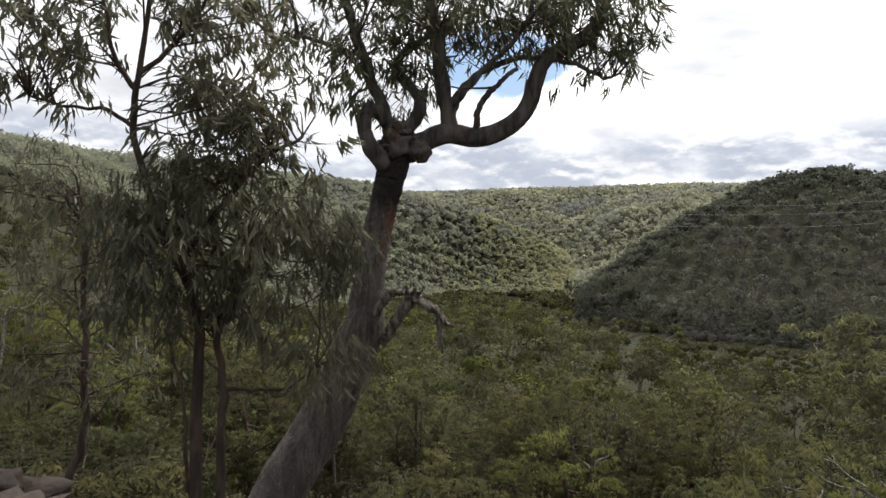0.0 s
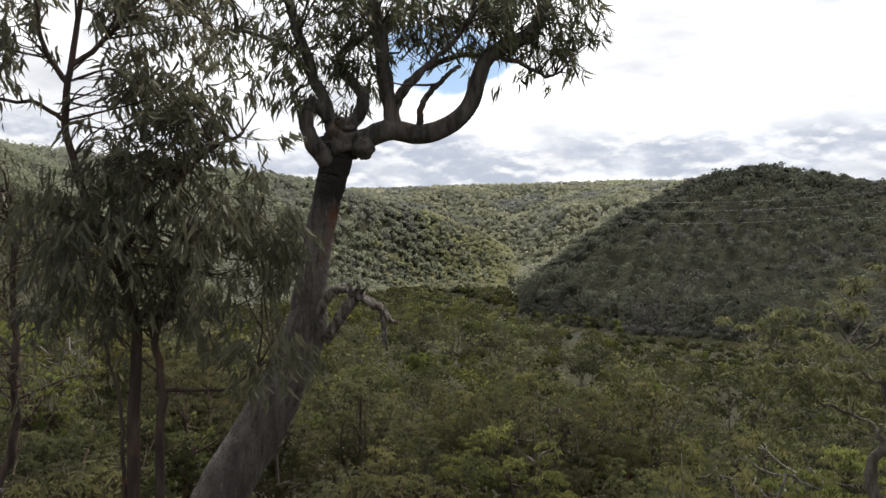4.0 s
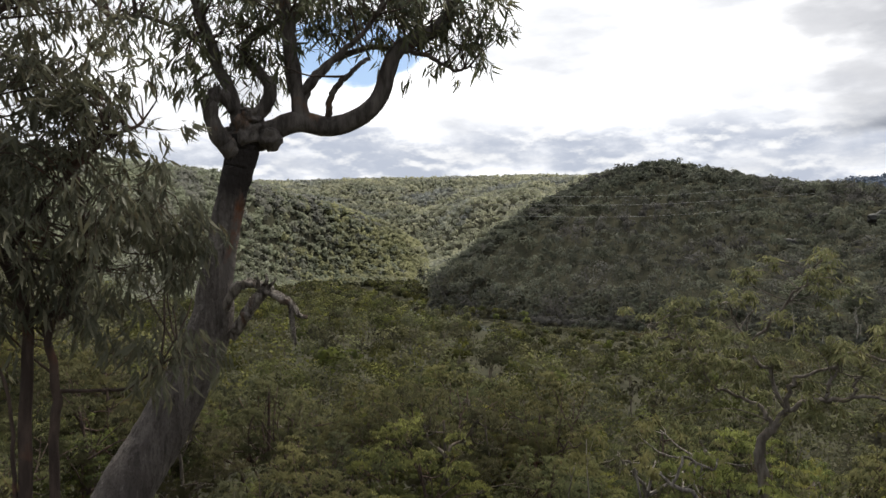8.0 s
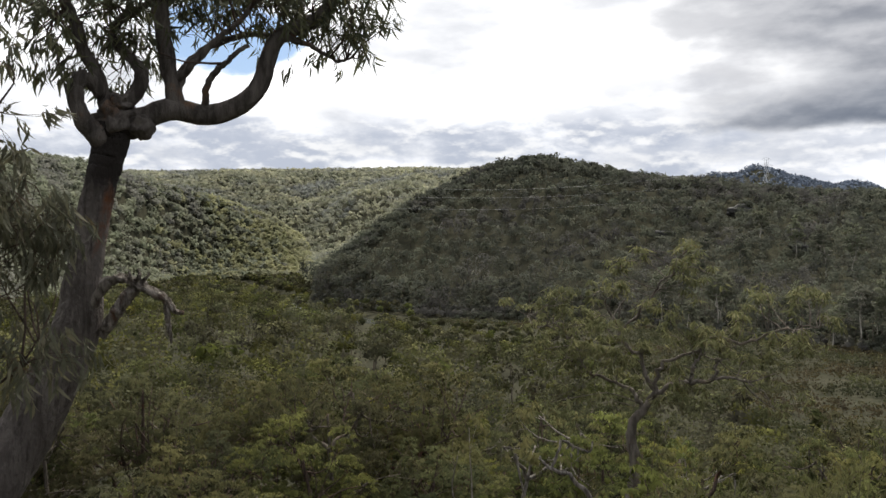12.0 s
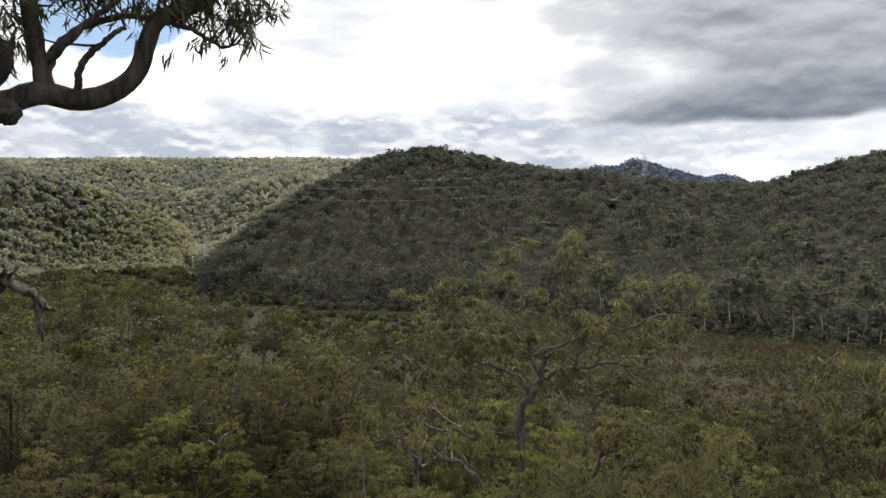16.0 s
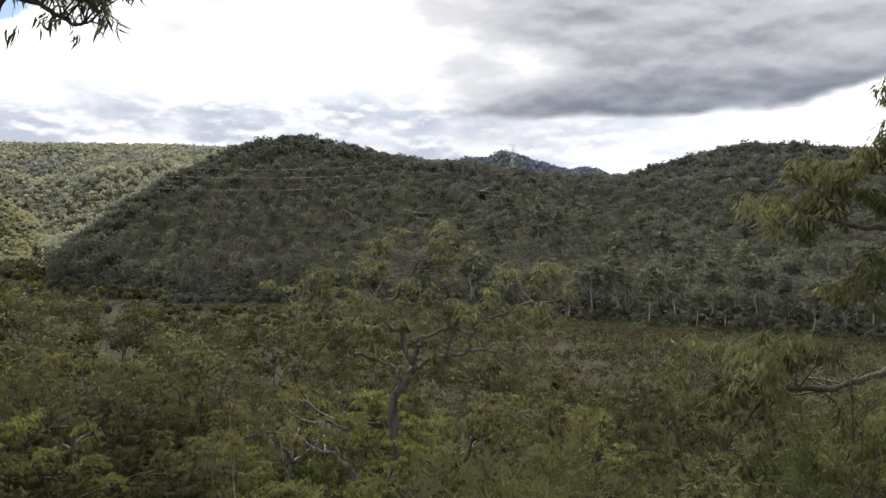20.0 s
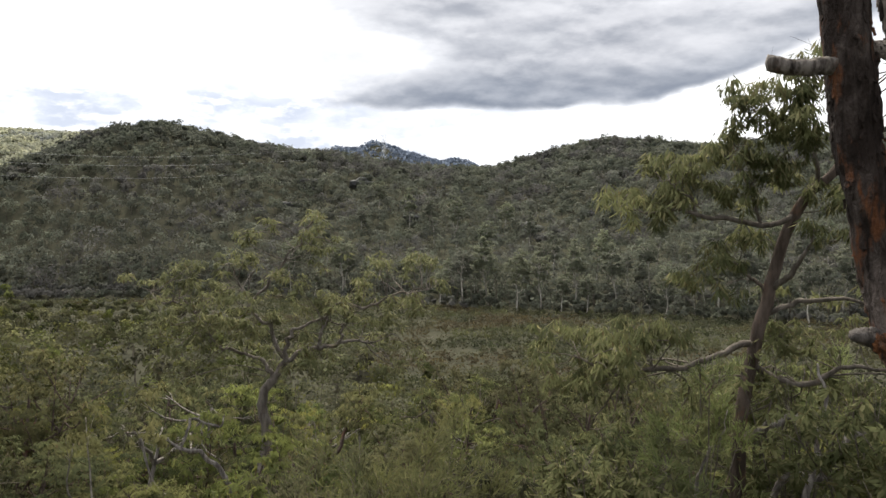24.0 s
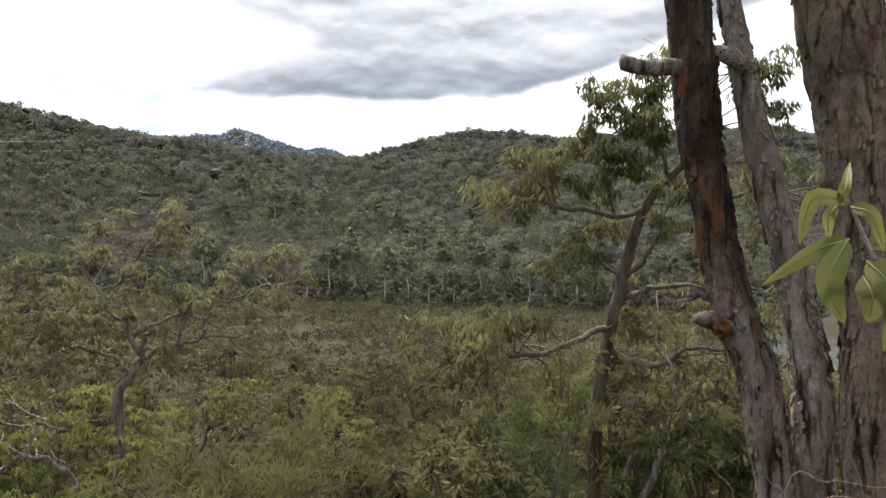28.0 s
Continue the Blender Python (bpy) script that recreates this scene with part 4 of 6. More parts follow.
def tall_gum_variant(seed, H):
    return gum_variant(seed, H, H * 0.16, LEAF_TALL, BARK_PALE, 22, 60, 0.75, 0.55, 0.4, 0.42, 1.5, "tall_gum", 0.012, "pale smooth trunk", 0.024)


def build_canopy():
    rng = np.random.default_rng(5)
    kinds = [
        (gum_variant(101, 7, 2.1, LEAF_OLIVE, BARK_MID, 34, 300, 0.125, 0.30, pad=0.52), "olive green gum with drooping leaves on the slope"),
        (gum_variant(102, 7, 2.4, LEAF_OLIVE, BARK_DARK, 32, 300, 0.125, 0.30, low=0.45, pad=0.55), "spreading olive gum with dark limbs on the slope"),
        (gum_variant(103, 7, 2.1, LEAF_OLIVE, BARK_DARK, 40, 300, 0.12, 0.30, low=0.2, pad=0.52), "dense bushy gum sapling on the slope"),
        (gum_variant(104, 7, 2.1, LEAF_SHRUB, BARK_DARK, 40, 320, 0.115, 0.28, 0.7, 0.2, pad=0.5), "yellow-green wattle among the gums"),
        (gum_variant(105, 7, 2.3, LEAF_OLIVE, BARK_DEAD, 18, 170, low=0.3, wide=0.25, stem=0.016), "thin gum with bare grey branches"),
    ]
    first = {}
    a, r = rings(rng, -33, 93, 10.5, 45, 3.5)
    keep = (r - np.interp(a, *SHELF) > 7.5) & ((r > 12) | (a < 60)) & ((a < 81) | (a > 86.5))
    a, r = a[keep], r[keep]
    z = ground(a, r)
    H = (EYE + r * np.tan(np.radians(top_angle(a, r))) - z) * rng.uniform(0.5, 1.05, len(a))
    H = np.clip(H, 1.6, 12)
    for i in np.argsort(r):
        k = int(rng.choice(5, p=(0.30, 0.27, 0.21, 0.17, 0.05)))
        src, label = kinds[k]
        h = H[i] / 7 * 1.05
        w = max(0.75, h) * rng.uniform(0.85, 1.15)
        x, y = r[i] * math.sin(radians(a[i])), r[i] * math.cos(radians(a[i]))
        if k not in first:
            first[k] = True
            src.location, src.scale, src.rotation_euler = (x, y, z[i] - 0.1), (w, w, h), (0, 0, rng.uniform(0, 6.28))
            tagged(src, label, "tree", "gums on the slope")
            src["unit"] = 1
            continue
        ob = copy_thing(src, Matrix.Identity(4))
        ob.location, ob.scale, ob.rotation_euler = (x, y, z[i] - 0.1), (w, w, h), (0, 0, rng.uniform(0, 6.28))
    talls = [tall_gum_variant(201 + i, 23) for i in range(5)]
    for i in range(72):
        az = 35 + 44 * (i + rng.uniform(0.1, 0.9)) / 72
        rr = np.interp(az, AZ, FOOT_R) + (rng.uniform(-2, 16) if i % 3 == 0 else rng.uniform(10, 45) if i % 3 == 1 else rng.uniform(40, 130))
        g = float(ground(az, rr))
        s = rng.uniform(0.55, 1.05)
        src = talls[i % 5]
        ob = src if i < 5 else copy_thing(src, Matrix.Identity(4))
        p = sight(az, 0, rr)
        ob.location, ob.scale, ob.rotation_euler = (p[0], p[1], g), (s * 1.1, s * 1.1, s), (0, 0, rng.uniform(0, 6.28))
        tagged(ob, "tall pale-trunked gum at the edge of the flat" if i % 3 == 0 else "pale-trunked gum among the hillside forest", "tree", "tall gums by the flat")


build_canopy()


# ---- the leaning gum ----
def trail(spots, n, rng=None, wobble=0.0):
    return curve([sight(*s) for s in spots], n, wobble, rng)


def tree_part(name, root, spots, radii, mat, rng, n=24, sides=12, rough=0.12, wobble=0.0, label=""):
    line = trail(spots, n, rng, wobble)
    w = Wood()
    w.tube(line, radii, sides, rough, rng)
    return line, part(name, w.mesh(name, mat), root, label)


def lump(name, root, c, s, mat, seed, rough=0.25, label=""):
    bm = bmesh.new()
    bmesh.ops.create_icosphere(bm, subdivisions=4, radius=1)
    for v in bm.verts:
        k = 1 + rough * noise.noise(v.co * 1.7 + Vector((seed, 0, 0))) + 0.4 * rough * noise.noise(v.co * 5 + Vector((0, seed, 0)))
        v.co = Vector((v.co.x * s[0] * k + c[0], v.co.y * s[1] * k + c[1], v.co.z * s[2] * k + c[2]))
    me = bpy.data.meshes.new(name)
    bm.to_mesh(me)
    bm.free()
    for f in me.polygons:
        f.use_smooth = True
    me.materials.append(mat)
    return part(name, me, root, label)


def snag(name, root, spots, radii, mat, rng, n=60, sides=22, twist=5.0, label=""):
    """A weathered dead limb: twisted ridges with cracks between them."""
    line = trail(spots, n, rng, 0.003)
    w = Wood()
    w.tube(line, radii, sides)
    V = np.concatenate(w.v)
    k = n * sides
    f, a = np.repeat(np.linspace(0, 1, n), sides), np.tile(np.arange(sides) * 2 * np.pi / sides, n)
    p0, p1 = rng.uniform(0, 6.28, 2)
    swell = np.repeat(np.interp(np.linspace(0, 14, n), np.arange(15), rng.uniform(-0.22, 0.3, 15)), sides)
    grow = 1 + 0.20 * np.sin(3 * a + twist * f + p0) + 0.14 * np.abs(np.sin(4.5 * a - 1.6 * twist * f + p1)) + swell
    V[:k] = np.repeat(line, sides, 0) + (V[:k] - np.repeat(line, sides, 0)) * grow[:, None]
    return part(name, mesh_of(name, V, np.concatenate(w.q), np.concatenate(w.t), mat, True), root, label)


def build_leaning_gum():
    rng = np.random.default_rng(41)
    root = thing("leaning_gum", "leaning grey gum with burls and a dead broken branch", "tree")
    d = 6.0
    tree_part("trunk", root, [(-17, -27, 5.7), (-11.7, -16.7, 5.9), (-9.0, -12.1, d), (-6.0, -5.6, d), (-5.6, -2.3, d), (-5.1, 1.0, d), (-4.5, 4.4, d), (-4.0, 6.5, d), (-3.7, 8.2, d)],
              (0.23, 0.195, 0.19, 0.165, 0.125, 0.112, 0.108, 0.118, 0.13), BARK_TRUNK, rng, 90, 28, 0.07, 0.0025)
    lump("burl", root, sight(-3.6, 8.6, d), (0.165, 0.14, 0.12), BARK_CHAR, 3, 0.6, "dark knotted burl at the fork")
    lump("burl", root, sight(-1.9, 8.3, 5.92), (0.08, 0.08, 0.08), BARK_CHAR, 7, 0.4)
    lump("burl", root, sight(-3.3, 9.8, 5.97), (0.085, 0.08, 0.07), BARK_CHAR, 9, 0.6)
    limbs = []
    for spots, radii in (
        ([(-3.7, 8.2, d), (-2.0, 8.9, d), (0.1, 9.6, d), (2.2, 9.3, d), (4.2, 9.9, d), (5.9, 11.4, d), (6.5, 13.2, d), (7.1, 14.8, d), (8.7, 15.7, 6.05), (10.3, 16.5, 6.1), (11.1, 17.8, 6.1), (11.7, 20, 6.1), (12.2, 24, 6.1)],
         (0.10, 0.085, 0.082, 0.078, 0.070, 0.066, 0.062, 0.060, 0.058, 0.055, 0.045, 0.04)),
        ([(0.5, 9.5, d), (-0.1, 11.9, d), (-0.6, 15.1, d), (-1.1, 17.8, d), (-1.3, 20.5, d), (-1, 24, d)], (0.07, 0.062, 0.058, 0.055, 0.05)),
        ([(0.4, 11.1, d), (1.0, 12.6, 6.1), (2.5, 14.0, 6.2), (4.8, 15.0, 6.3), (6.8, 15.2, 6.4), (9, 16.4, 6.5)], (0.036, 0.03, 0.024, 0.018)),
        ([(0.2, 11.3, d), (1.6, 12.9, 5.9), (3.3, 14.8, 5.85), (4.5, 15.8, 5.8), (5.8, 17.5, 5.8), (6.5, 20, 5.8)], (0.028, 0.024, 0.02, 0.014)),
        ([(2.2, 9.7, d), (2.5, 11.6, 5.9), (3.8, 13.2, 5.8), (5.2, 14.4, 5.8)], (0.026, 0.022, 0.016)),
        ([(-4.1, 9.4, d), (-4.6, 11.2, d), (-5.5, 13.0, d), (-6.4, 15.3, d), (-7.3, 17.6, d), (-8.2, 19.8, d), (-9, 23, d)], (0.06, 0.042, 0.036, 0.03)),
        ([(-2.9, 9.6, d), (-1.9, 11.5, d), (-2.3, 12.5, 6.1), (-3.8, 14.2, 6.2), (-2.6, 15.9, 6.3), (-0.1, 17.1, 6.3), (2, 19, 6.3)], (0.055, 0.05, 0.036, 0.026, 0.02)),
        ([(-4.5, 7.3, 5.95), (-5.7, 8.8, 5.9), (-6.1, 10.5, 5.9), (-5.4, 11.4, 5.92), (-4.4, 10.2, 5.95)], (0.085, 0.062, 0.058, 0.05, 0.05)),
        ([(-6.3, 15.0, d), (-8.5, 15.5, d), (-10.8, 16.0, d), (-13.5, 15.2, d)], (0.022, 0.016, 0.01)),
        ([(7.5, 15.0, d), (9.5, 14.6, d), (11.5, 13.6, d), (12.6, 13.9, d)], (0.022, 0.016, 0.008)),
    ):
        limbs.append(tree_part("limb", root, spots, radii, BARK_CHAR, rng, 40, 10, 0.16, 0.007)[0])
    for spots, radii in (
        ([(-4.4, -5.9, 5.92), (-3.4, -4.4, 5.82), (-2.4, -2.9, 5.76), (-1.6, -2.4, 5.74)], (0.060, 0.062, 0.055, 0.030)),
        ([(-4.9, -3.9, 5.9), (-4.2, -2.5, 5.82), (-3.3, -2.1, 5.78), (-2.2, -2.5, 5.74), (-1.0, -3.2, 5.71), (-0.3, -3.6, 5.7), (0.3, -4.4, 5.7), (0.9, -4.6, 5.7)], (0.046, 0.050, 0.058, 0.052, 0.044, 0.038, 0.034, 0.022)),
        ([(-0.3, -3.7, 5.7), (-0.1, -5.2, 5.7), (0.1, -6.6, 5.7)], (0.034, 0.026, 0.010)),
        ([(-2.3, -2.4, 5.74), (-2.0, -1.9, 5.7), (-2.1, -1.4, 5.72)], (0.030, 0.018, 0.004)),
        ([(-2.7, -2.4, 5.72), (-2.6, -1.9, 5.7), (-2.7, -1.6, 5.7)], (0.024, 0.014, 0.004)),
        ([(-1.9, -2.4, 5.72), (-1.5, -2.0, 5.68), (-1.4, -1.7, 5.66)], (0.020, 0.012, 0.004)),
    ):
        snag("dead_branch", root, spots, [0.58 * v for v in radii], BARK_SNAG, rng, label="broken grey weathered dead branch")
    line = np.concatenate([l[int(len(l) * 0.45):] for l in limbs[:7]] + limbs[8:])
    tw = Wood()
    targets = np.concatenate([
        in_ball(rng, sight(-8, 16.5, d), (0.75, 0.6, 0.33), 34), in_ball(rng, sight(-3.5, 17.5, d), (0.55, 0.6, 0.30), 20), in_ball(rng, sight(1, 18.2, d), (0.6, 0.6, 0.25), 26),
        in_ball(rng, sight(6.5, 18.0, d), (0.6, 0.6, 0.30), 26), in_ball(rng, sight(10.5, 17.4, d), (0.55, 0.5, 0.34), 36), in_ball(rng, sight(11.8, 14.9, d), (0.26, 0.3, 0.10), 12),
        in_ball(rng, sight(-6.5, 13.2, d), (0.4, 0.4, 0.22), 15), in_ball(rng, sight(-3, 13.6, 6.2), (0.35, 0.4, 0.25), 16), in_ball(rng, sight(4.5, 15.9, 6.3), (0.45, 0.4, 0.13), 14),
        in_ball(rng, sight(2, 22.5, d), (1.9, 0.9, 0.5), 70), in_ball(rng, sight(-10, 22, d), (0.8, 0.7, 0.5), 40)])
    shoots = grown(rng, tw, line, targets, 0.014, 0.22)
    P, D, L = dress(rng, shoots, 7, 0.02, 1.15, 0.105, 0.45, 0.5)
    tagged(part("brushwood", tw.mesh("brushwood", BARK_DARK), root), kind="stuff")
    part("crown", leaf_sheet("crown", P, D, L, L * 0.17, LEAF_MAIN, rng, True, 0.5), root, "dark sickle-shaped hanging leaves")


build_leaning_gum()


# ---- thin dark trees beside it ----
def build_thin_trees():
    rng = np.random.default_rng(42)
    d = 4.8
    root = thing("sapling_tree", "thin dark gum with long hanging leaves", "tree", "thin trees by the lookout")
    line, _ = tree_part("trunk", root, [(-17.4, -27, d), (-17.4, -17.1, d), (-17.5, -9.6, d), (-17.5, -4.1, d), (-19.6, 1.1, d), (-21.1, 4.9, d), (-22.1, 8.7, d), (-21.9, 11.8, d), (-21.5, 15.6, d), (-21, 20, d)],
                        (0.046, 0.037, 0.033, 0.028, 0.022, 0.020, 0.018, 0.015, 0.012), BARK_DARK, rng, 44, 10, 0.12, 0.006)
    stems = [line[16:]]
    for spots, radii in (([(-22.1, 8.9, d), (-23.8, 9.9, d), (-25.9, 9.9, d), (-28.5, 10.3, d)], (0.014, 0.010, 0.007)),
                         ([(-21.9, 12.5, d), (-19.5, 14.7, d), (-18.1, 16.7, d), (-17, 19, d)], (0.017, 0.013, 0.009)),
                         ([(-22.0, 11.4, d), (-23.5, 13.5, d), (-24.0, 16, d), (-25, 19, d)], (0.017, 0.013, 0.009)),
                         ([(-19.0, -0.5, d), (-16, 4, d), (-13, 7.5, d), (-10.5, 9, d)], (0.022, 0.016, 0.01))):
        stems.append(tree_part("limb", root, spots, radii, BARK_DARK, rng, 18, 7, 0.1, 0.006)[0])
    tw = Wood()
    targets = np.concatenate([
        in_ball(rng, sight(-27.5, 13.5, d), (0.33, 0.4, 0.32), 30), in_ball(rng, sight(-22, 18, d), (0.6, 0.4, 0.2), 24), in_ball(rng, sight(-16.5, 17, d), (0.35, 0.4, 0.22), 22),
        in_ball(rng, sight(-15.5, 11.5, d), (0.45, 0.4, 0.26), 30), in_ball(rng, sight(-13.4, 8, d), (0.34, 0.4, 0.32), 34), in_ball(rng, sight(-18.5, 6.5, d), (0.35, 0.4, 0.25), 26)])
    shoots = grown(rng, tw, np.concatenate(stems), targets, 0.010, 0.20)
    P, D, L = dress(rng, shoots, 9, 0.018, 1.2, 0.092, 0.5, 0.55)
    tagged(part("brushwood", tw.mesh("brushwood", BARK_DARK), root), kind="stuff")
    part("crown", leaf_sheet("crown", P, D, L, L * 0.18, LEAF_SAP, rng, True, 0.5), root)

    root = thing("sapling_tree", "slender reddish sapling with a dense drooping crown", "tree", "thin trees by the lookout")
    line, _ = tree_part("trunk", root, [(-15.7, -28, d), (-15.7, -17.2, d), (-15.8, -11.5, d), (-15.7, -8.8, d), (-16.2, -5.3, d), (-14.9, -3.3, d), (-14.2, 1, d), (-14.5, 5, d)],
                        (0.034, 0.028, 0.026, 0.022, 0.016, 0.012), BARK_DARK, rng, 36, 9, 0.14, 0.008)
    side, _ = tree_part("limb", root, [(-15.7, -9.2, d), (-12.7, -9.3, d), (-10.7, -8.9, 4.7), (-8, -7, 4.7)], (0.012, 0.009, 0.005), BARK_DARK, rng, 14, 6, 0.1, 0.01)
    tree_part("limb", root, [(-17.9, -16, d), (-18.1, -13.3, d), (-18.6, -8.8, d), (-19.8, -4.8, d)], (0.013, 0.011, 0.006), BARK_DARK, rng, 14, 6, 0.1, 0.01)
    tw = Wood()
    targets = np.concatenate([
        in_ball(rng, sight(-18.0, 2.0, 4.6), (0.52, 0.35, 0.34), 24), in_ball(rng, sight(-12.5, 1.5, 4.7), (0.52, 0.4, 0.38), 24), in_ball(rng, sight(-22.5, 0.8, 4.7), (0.34, 0.4, 0.28), 18),
        in_ball(rng, sight(-14, -3.2, d), (0.5, 0.4, 0.16), 12), in_ball(rng, sight(-8.2, 0.5, d), (0.22, 0.3, 0.26), 18), in_ball(rng, sight(-9, -6.8, 4.7), (0.25, 0.3, 0.12), 12), in_ball(rng, sight(-20, -3.5, d), (0.4, 0.4, 0.14), 11)])
    shoots = grown(rng, tw, np.concatenate([line[14:], side]), targets, 0.008, 0.18)
    P, D, L = dress(rng, shoots, 8, 0.02, 1.9, 0.115, 0.45, 0.45)
    tagged(part("brushwood", tw.mesh("brushwood", BARK_DARK), root), kind="stuff")
    part("crown", leaf_sheet("crown", P, D, L, L * 0.15, LEAF_SAP, rng, True, 0.5), root)

    root = thing("sapling_tree", "dark thin-stemmed tree above a rock ledge", "tree", "thin trees by the lookout")
    d = 8.0
    line, _ = tree_part("trunk", root, [(-26.2, -20, d), (-25.5, -15, d), (-24.8, -12.2, d), (-24.5, -8.9, d), (-24.9, -4, d), (-24.9, 0.5, d), (-25.5, 4, d)], (0.045, 0.040, 0.034, 0.028, 0.018), BARK_DARK, rng, 30, 9, 0.15, 0.015)
    tw = Wood()
    targets = np.concatenate([in_ball(rng, sight(-26, -1, d), (0.8, 0.7, 0.6), 34), in_ball(rng, sight(-25, -7, d), (0.8, 0.7, 0.35), 22), in_ball(rng, sight(-27, 4.5, d), (0.6, 0.6, 0.3), 24)])
    shoots = grown(rng, tw, line[8:], targets, 0.014, 0.28)
    P, D, L = dress(rng, shoots, 9, 0.03, 1.4, 0.10, 0.4, 0.5)
    tagged(part("brushwood", tw.mesh("brushwood", BARK_DARK), root), kind="stuff")
    part("crown", leaf_sheet("crown", P, D, L, L * 0.2, LEAF_SAP, rng), root)


build_thin_trees()


# ---- the crooked gum on the slope ----
def clumped(rng, wood, line, spots, dist, depth, radius, rad, per, size, droop):
    """Leafy clumps hung on twigs: each spot is a compass and height angle at about one distance."""
    Ps, Ds, Ls, Os = [], [], [], []
    for az, el in spots:
        q = sight(az + rng.normal(0, 0.5), el + rng.normal(0, 0.4), dist + rng.normal(0, depth))
        d = np.linalg.norm(line - q, axis=1) + 0.9 * np.maximum(line[:, 2] - q[2] + 0.1, 0)
        p = line[int(np.argmin(d + rng.uniform(0, 0.5, len(line)) * d.min()))]
        gap = np.linalg.norm(q - p)
        c = curve((p, (p + q) / 2 + rng.normal(0, 0.13, 3) * gap + np.array((0, 0, 0.08 * gap)), q), 8, 0.02 * gap, rng)
        r0 = radius * (0.45 + 0.55 * min(1, gap))
        wood.tube(c, (r0, r0 * 0.35), 5)
        for k in range(4):
            e = q + rng.normal(0, rad * 0.75, 3)
            wood.tube(curve((c[5 + k % 3], (c[5 + k % 3] + e) / 2 + rng.normal(0, 0.05, 3), e), 4), (r0 * 0.35, r0 * 0.12), 3)
        P, D, L, O = pad_leaves(rng, q, rad * rng.uniform(0.75, 1.25), int(per * rng.uniform(0.7, 1.3)), size, droop)
        Ps.append(P), Ds.append(D), Ls.append(L), Os.append(O)
    return np.concatenate(Ps), np.concatenate(Ds), np.concatenate(Ls), np.concatenate(Os)


def build_crooked_gum():
    rng = np.random.default_rng(43)
    d = 13.0
    root = thing("crooked_gum", "open-crowned crooked gum with pale twisted limbs", "tree")
    tree_part("trunk", root, [(33.2, -29, d), (33.3, -18.1, d), (33.5, -14.9, d), (33.2, -12.8, d), (34.1, -11.2, d), (35.0, -10.0, d)],
              (0.13, 0.105, 0.095, 0.080, 0.060, 0.046), BARK_CROOK, rng, 40, 14, 0.22, 0.014)
    stems = []
    for spots, radii in (
        ([(35.0, -10.0, d), (36.6, -9.4, 12.9), (37.9, -9.3, 12.8), (39.4, -8.7, 12.7), (41.1, -8.9, 12.7)], (0.042, 0.036, 0.032, 0.010)),
        ([(37.4, -9.2, 12.85), (37.7, -7.8, 12.8), (38.1, -7.1, 12.8)], (0.028, 0.024, 0.010)),
        ([(38.8, -8.9, 12.75), (39.2, -7.6, 12.7), (40.2, -6.8, 12.8)], (0.024, 0.018, 0.008)),
        ([(35.0, -10.0, d), (35.2, -8.5, d), (36.0, -7.7, 13.1), (37.7, -7.2, 13.2), (39.4, -7.5, 13.2)], (0.036, 0.030, 0.022, 0.010)),
        ([(34.1, -11.2, d), (33.2, -9.9, 13.1), (31.5, -9.4, 13.2), (29.9, -8.5, 13.2), (28.7, -7.8, 13.3)], (0.036, 0.030, 0.022, 0.012)),
        ([(34.8, -10.1, d), (33.9, -7.7, 13.2), (32.8, -6.7, 13.3), (32.1, -5.0, 13.4), (31.1, -3.6, 13.4)], (0.040, 0.032, 0.024, 0.012)),
        ([(32.6, -5.8, 13.3), (34.2, -3.6, 13.2), (35.6, -2.0, 13.1), (36.7, -0.6, 13.0)], (0.026, 0.020, 0.014, 0.008)),
        ([(37.7, -7.2, 13.2), (38.8, -6.1, 13.1), (41.1, -6.3, 13.0), (43.4, -5.3, 12.9), (45.5, -5.0, 12.9)], (0.026, 0.022, 0.018, 0.008)),
        ([(29.9, -8.5, 13.2), (28.2, -5.9, 13.2), (26.3, -5.5, 13.1), (25.8, -4.7, 13.0)], (0.024, 0.018, 0.012, 0.007)),
    ):
        stems.append(tree_part("limb", root, spots, radii, BARK_CROOK, rng, 26, 8, 0.22, 0.035)[0])
    for spots, radii in (([(30.9, -19, 12.3), (30.5, -17.8, 12.3), (29.0, -16.2, 12.2), (27.5, -15.7, 12.1), (26.6, -14.9, 12.1)], (0.040, 0.036, 0.028, 0.012)),
                         ([(27.5, -15.7, 12.1), (28.1, -14.2, 12.1), (28.4, -13.7, 12.2), (30.1, -14.4, 12.3), (30.6, -13.7, 12.4)], (0.024, 0.020, 0.010))):
        tree_part("dead_branch", root, spots, radii, BARK_DEAD, rng, 22, 8, 0.25, 0.02, "bare grey dead branch")
    tw = Wood()
    top = ((36.8, 0.3), (36.1, -0.6), (37.5, -0.8), (38.6, -1.7), (36.7, -1.7), (33.7, 0.0), (32.1, -1.1), (32.9, -2.2), (31.6, -2.2), (30.5, -3.3), (28.8, -3.0), (27.6, -3.2), (28.0, -4.0), (26.1, -4.2), (24.9, -4.7),
           (27.0, -5.6), (28.7, -5.4), (30.3, -5.2), (31.5, -4.7), (34.2, -3.4), (35.3, -4.0), (37.2, -4.9))
    side = ((38.9, -5.2), (40.0, -5.5), (41.7, -2.9), (41.1, -4.1), (42.9, -4.4), (44.3, -3.2), (45.5, -2.7), (46.1, -4.5), (44.9, -5.9), (43.4, -6.5), (42.3, -7.0), (40.0, -7.3), (37.7, -6.6), (36.0, -6.8), (34.4, -6.5),
            (32.8, -7.3), (31.2, -7.2), (29.7, -7.4), (28.2, -7.5), (30.4, -8.8), (32.8, -8.9), (34.1, -9.0))
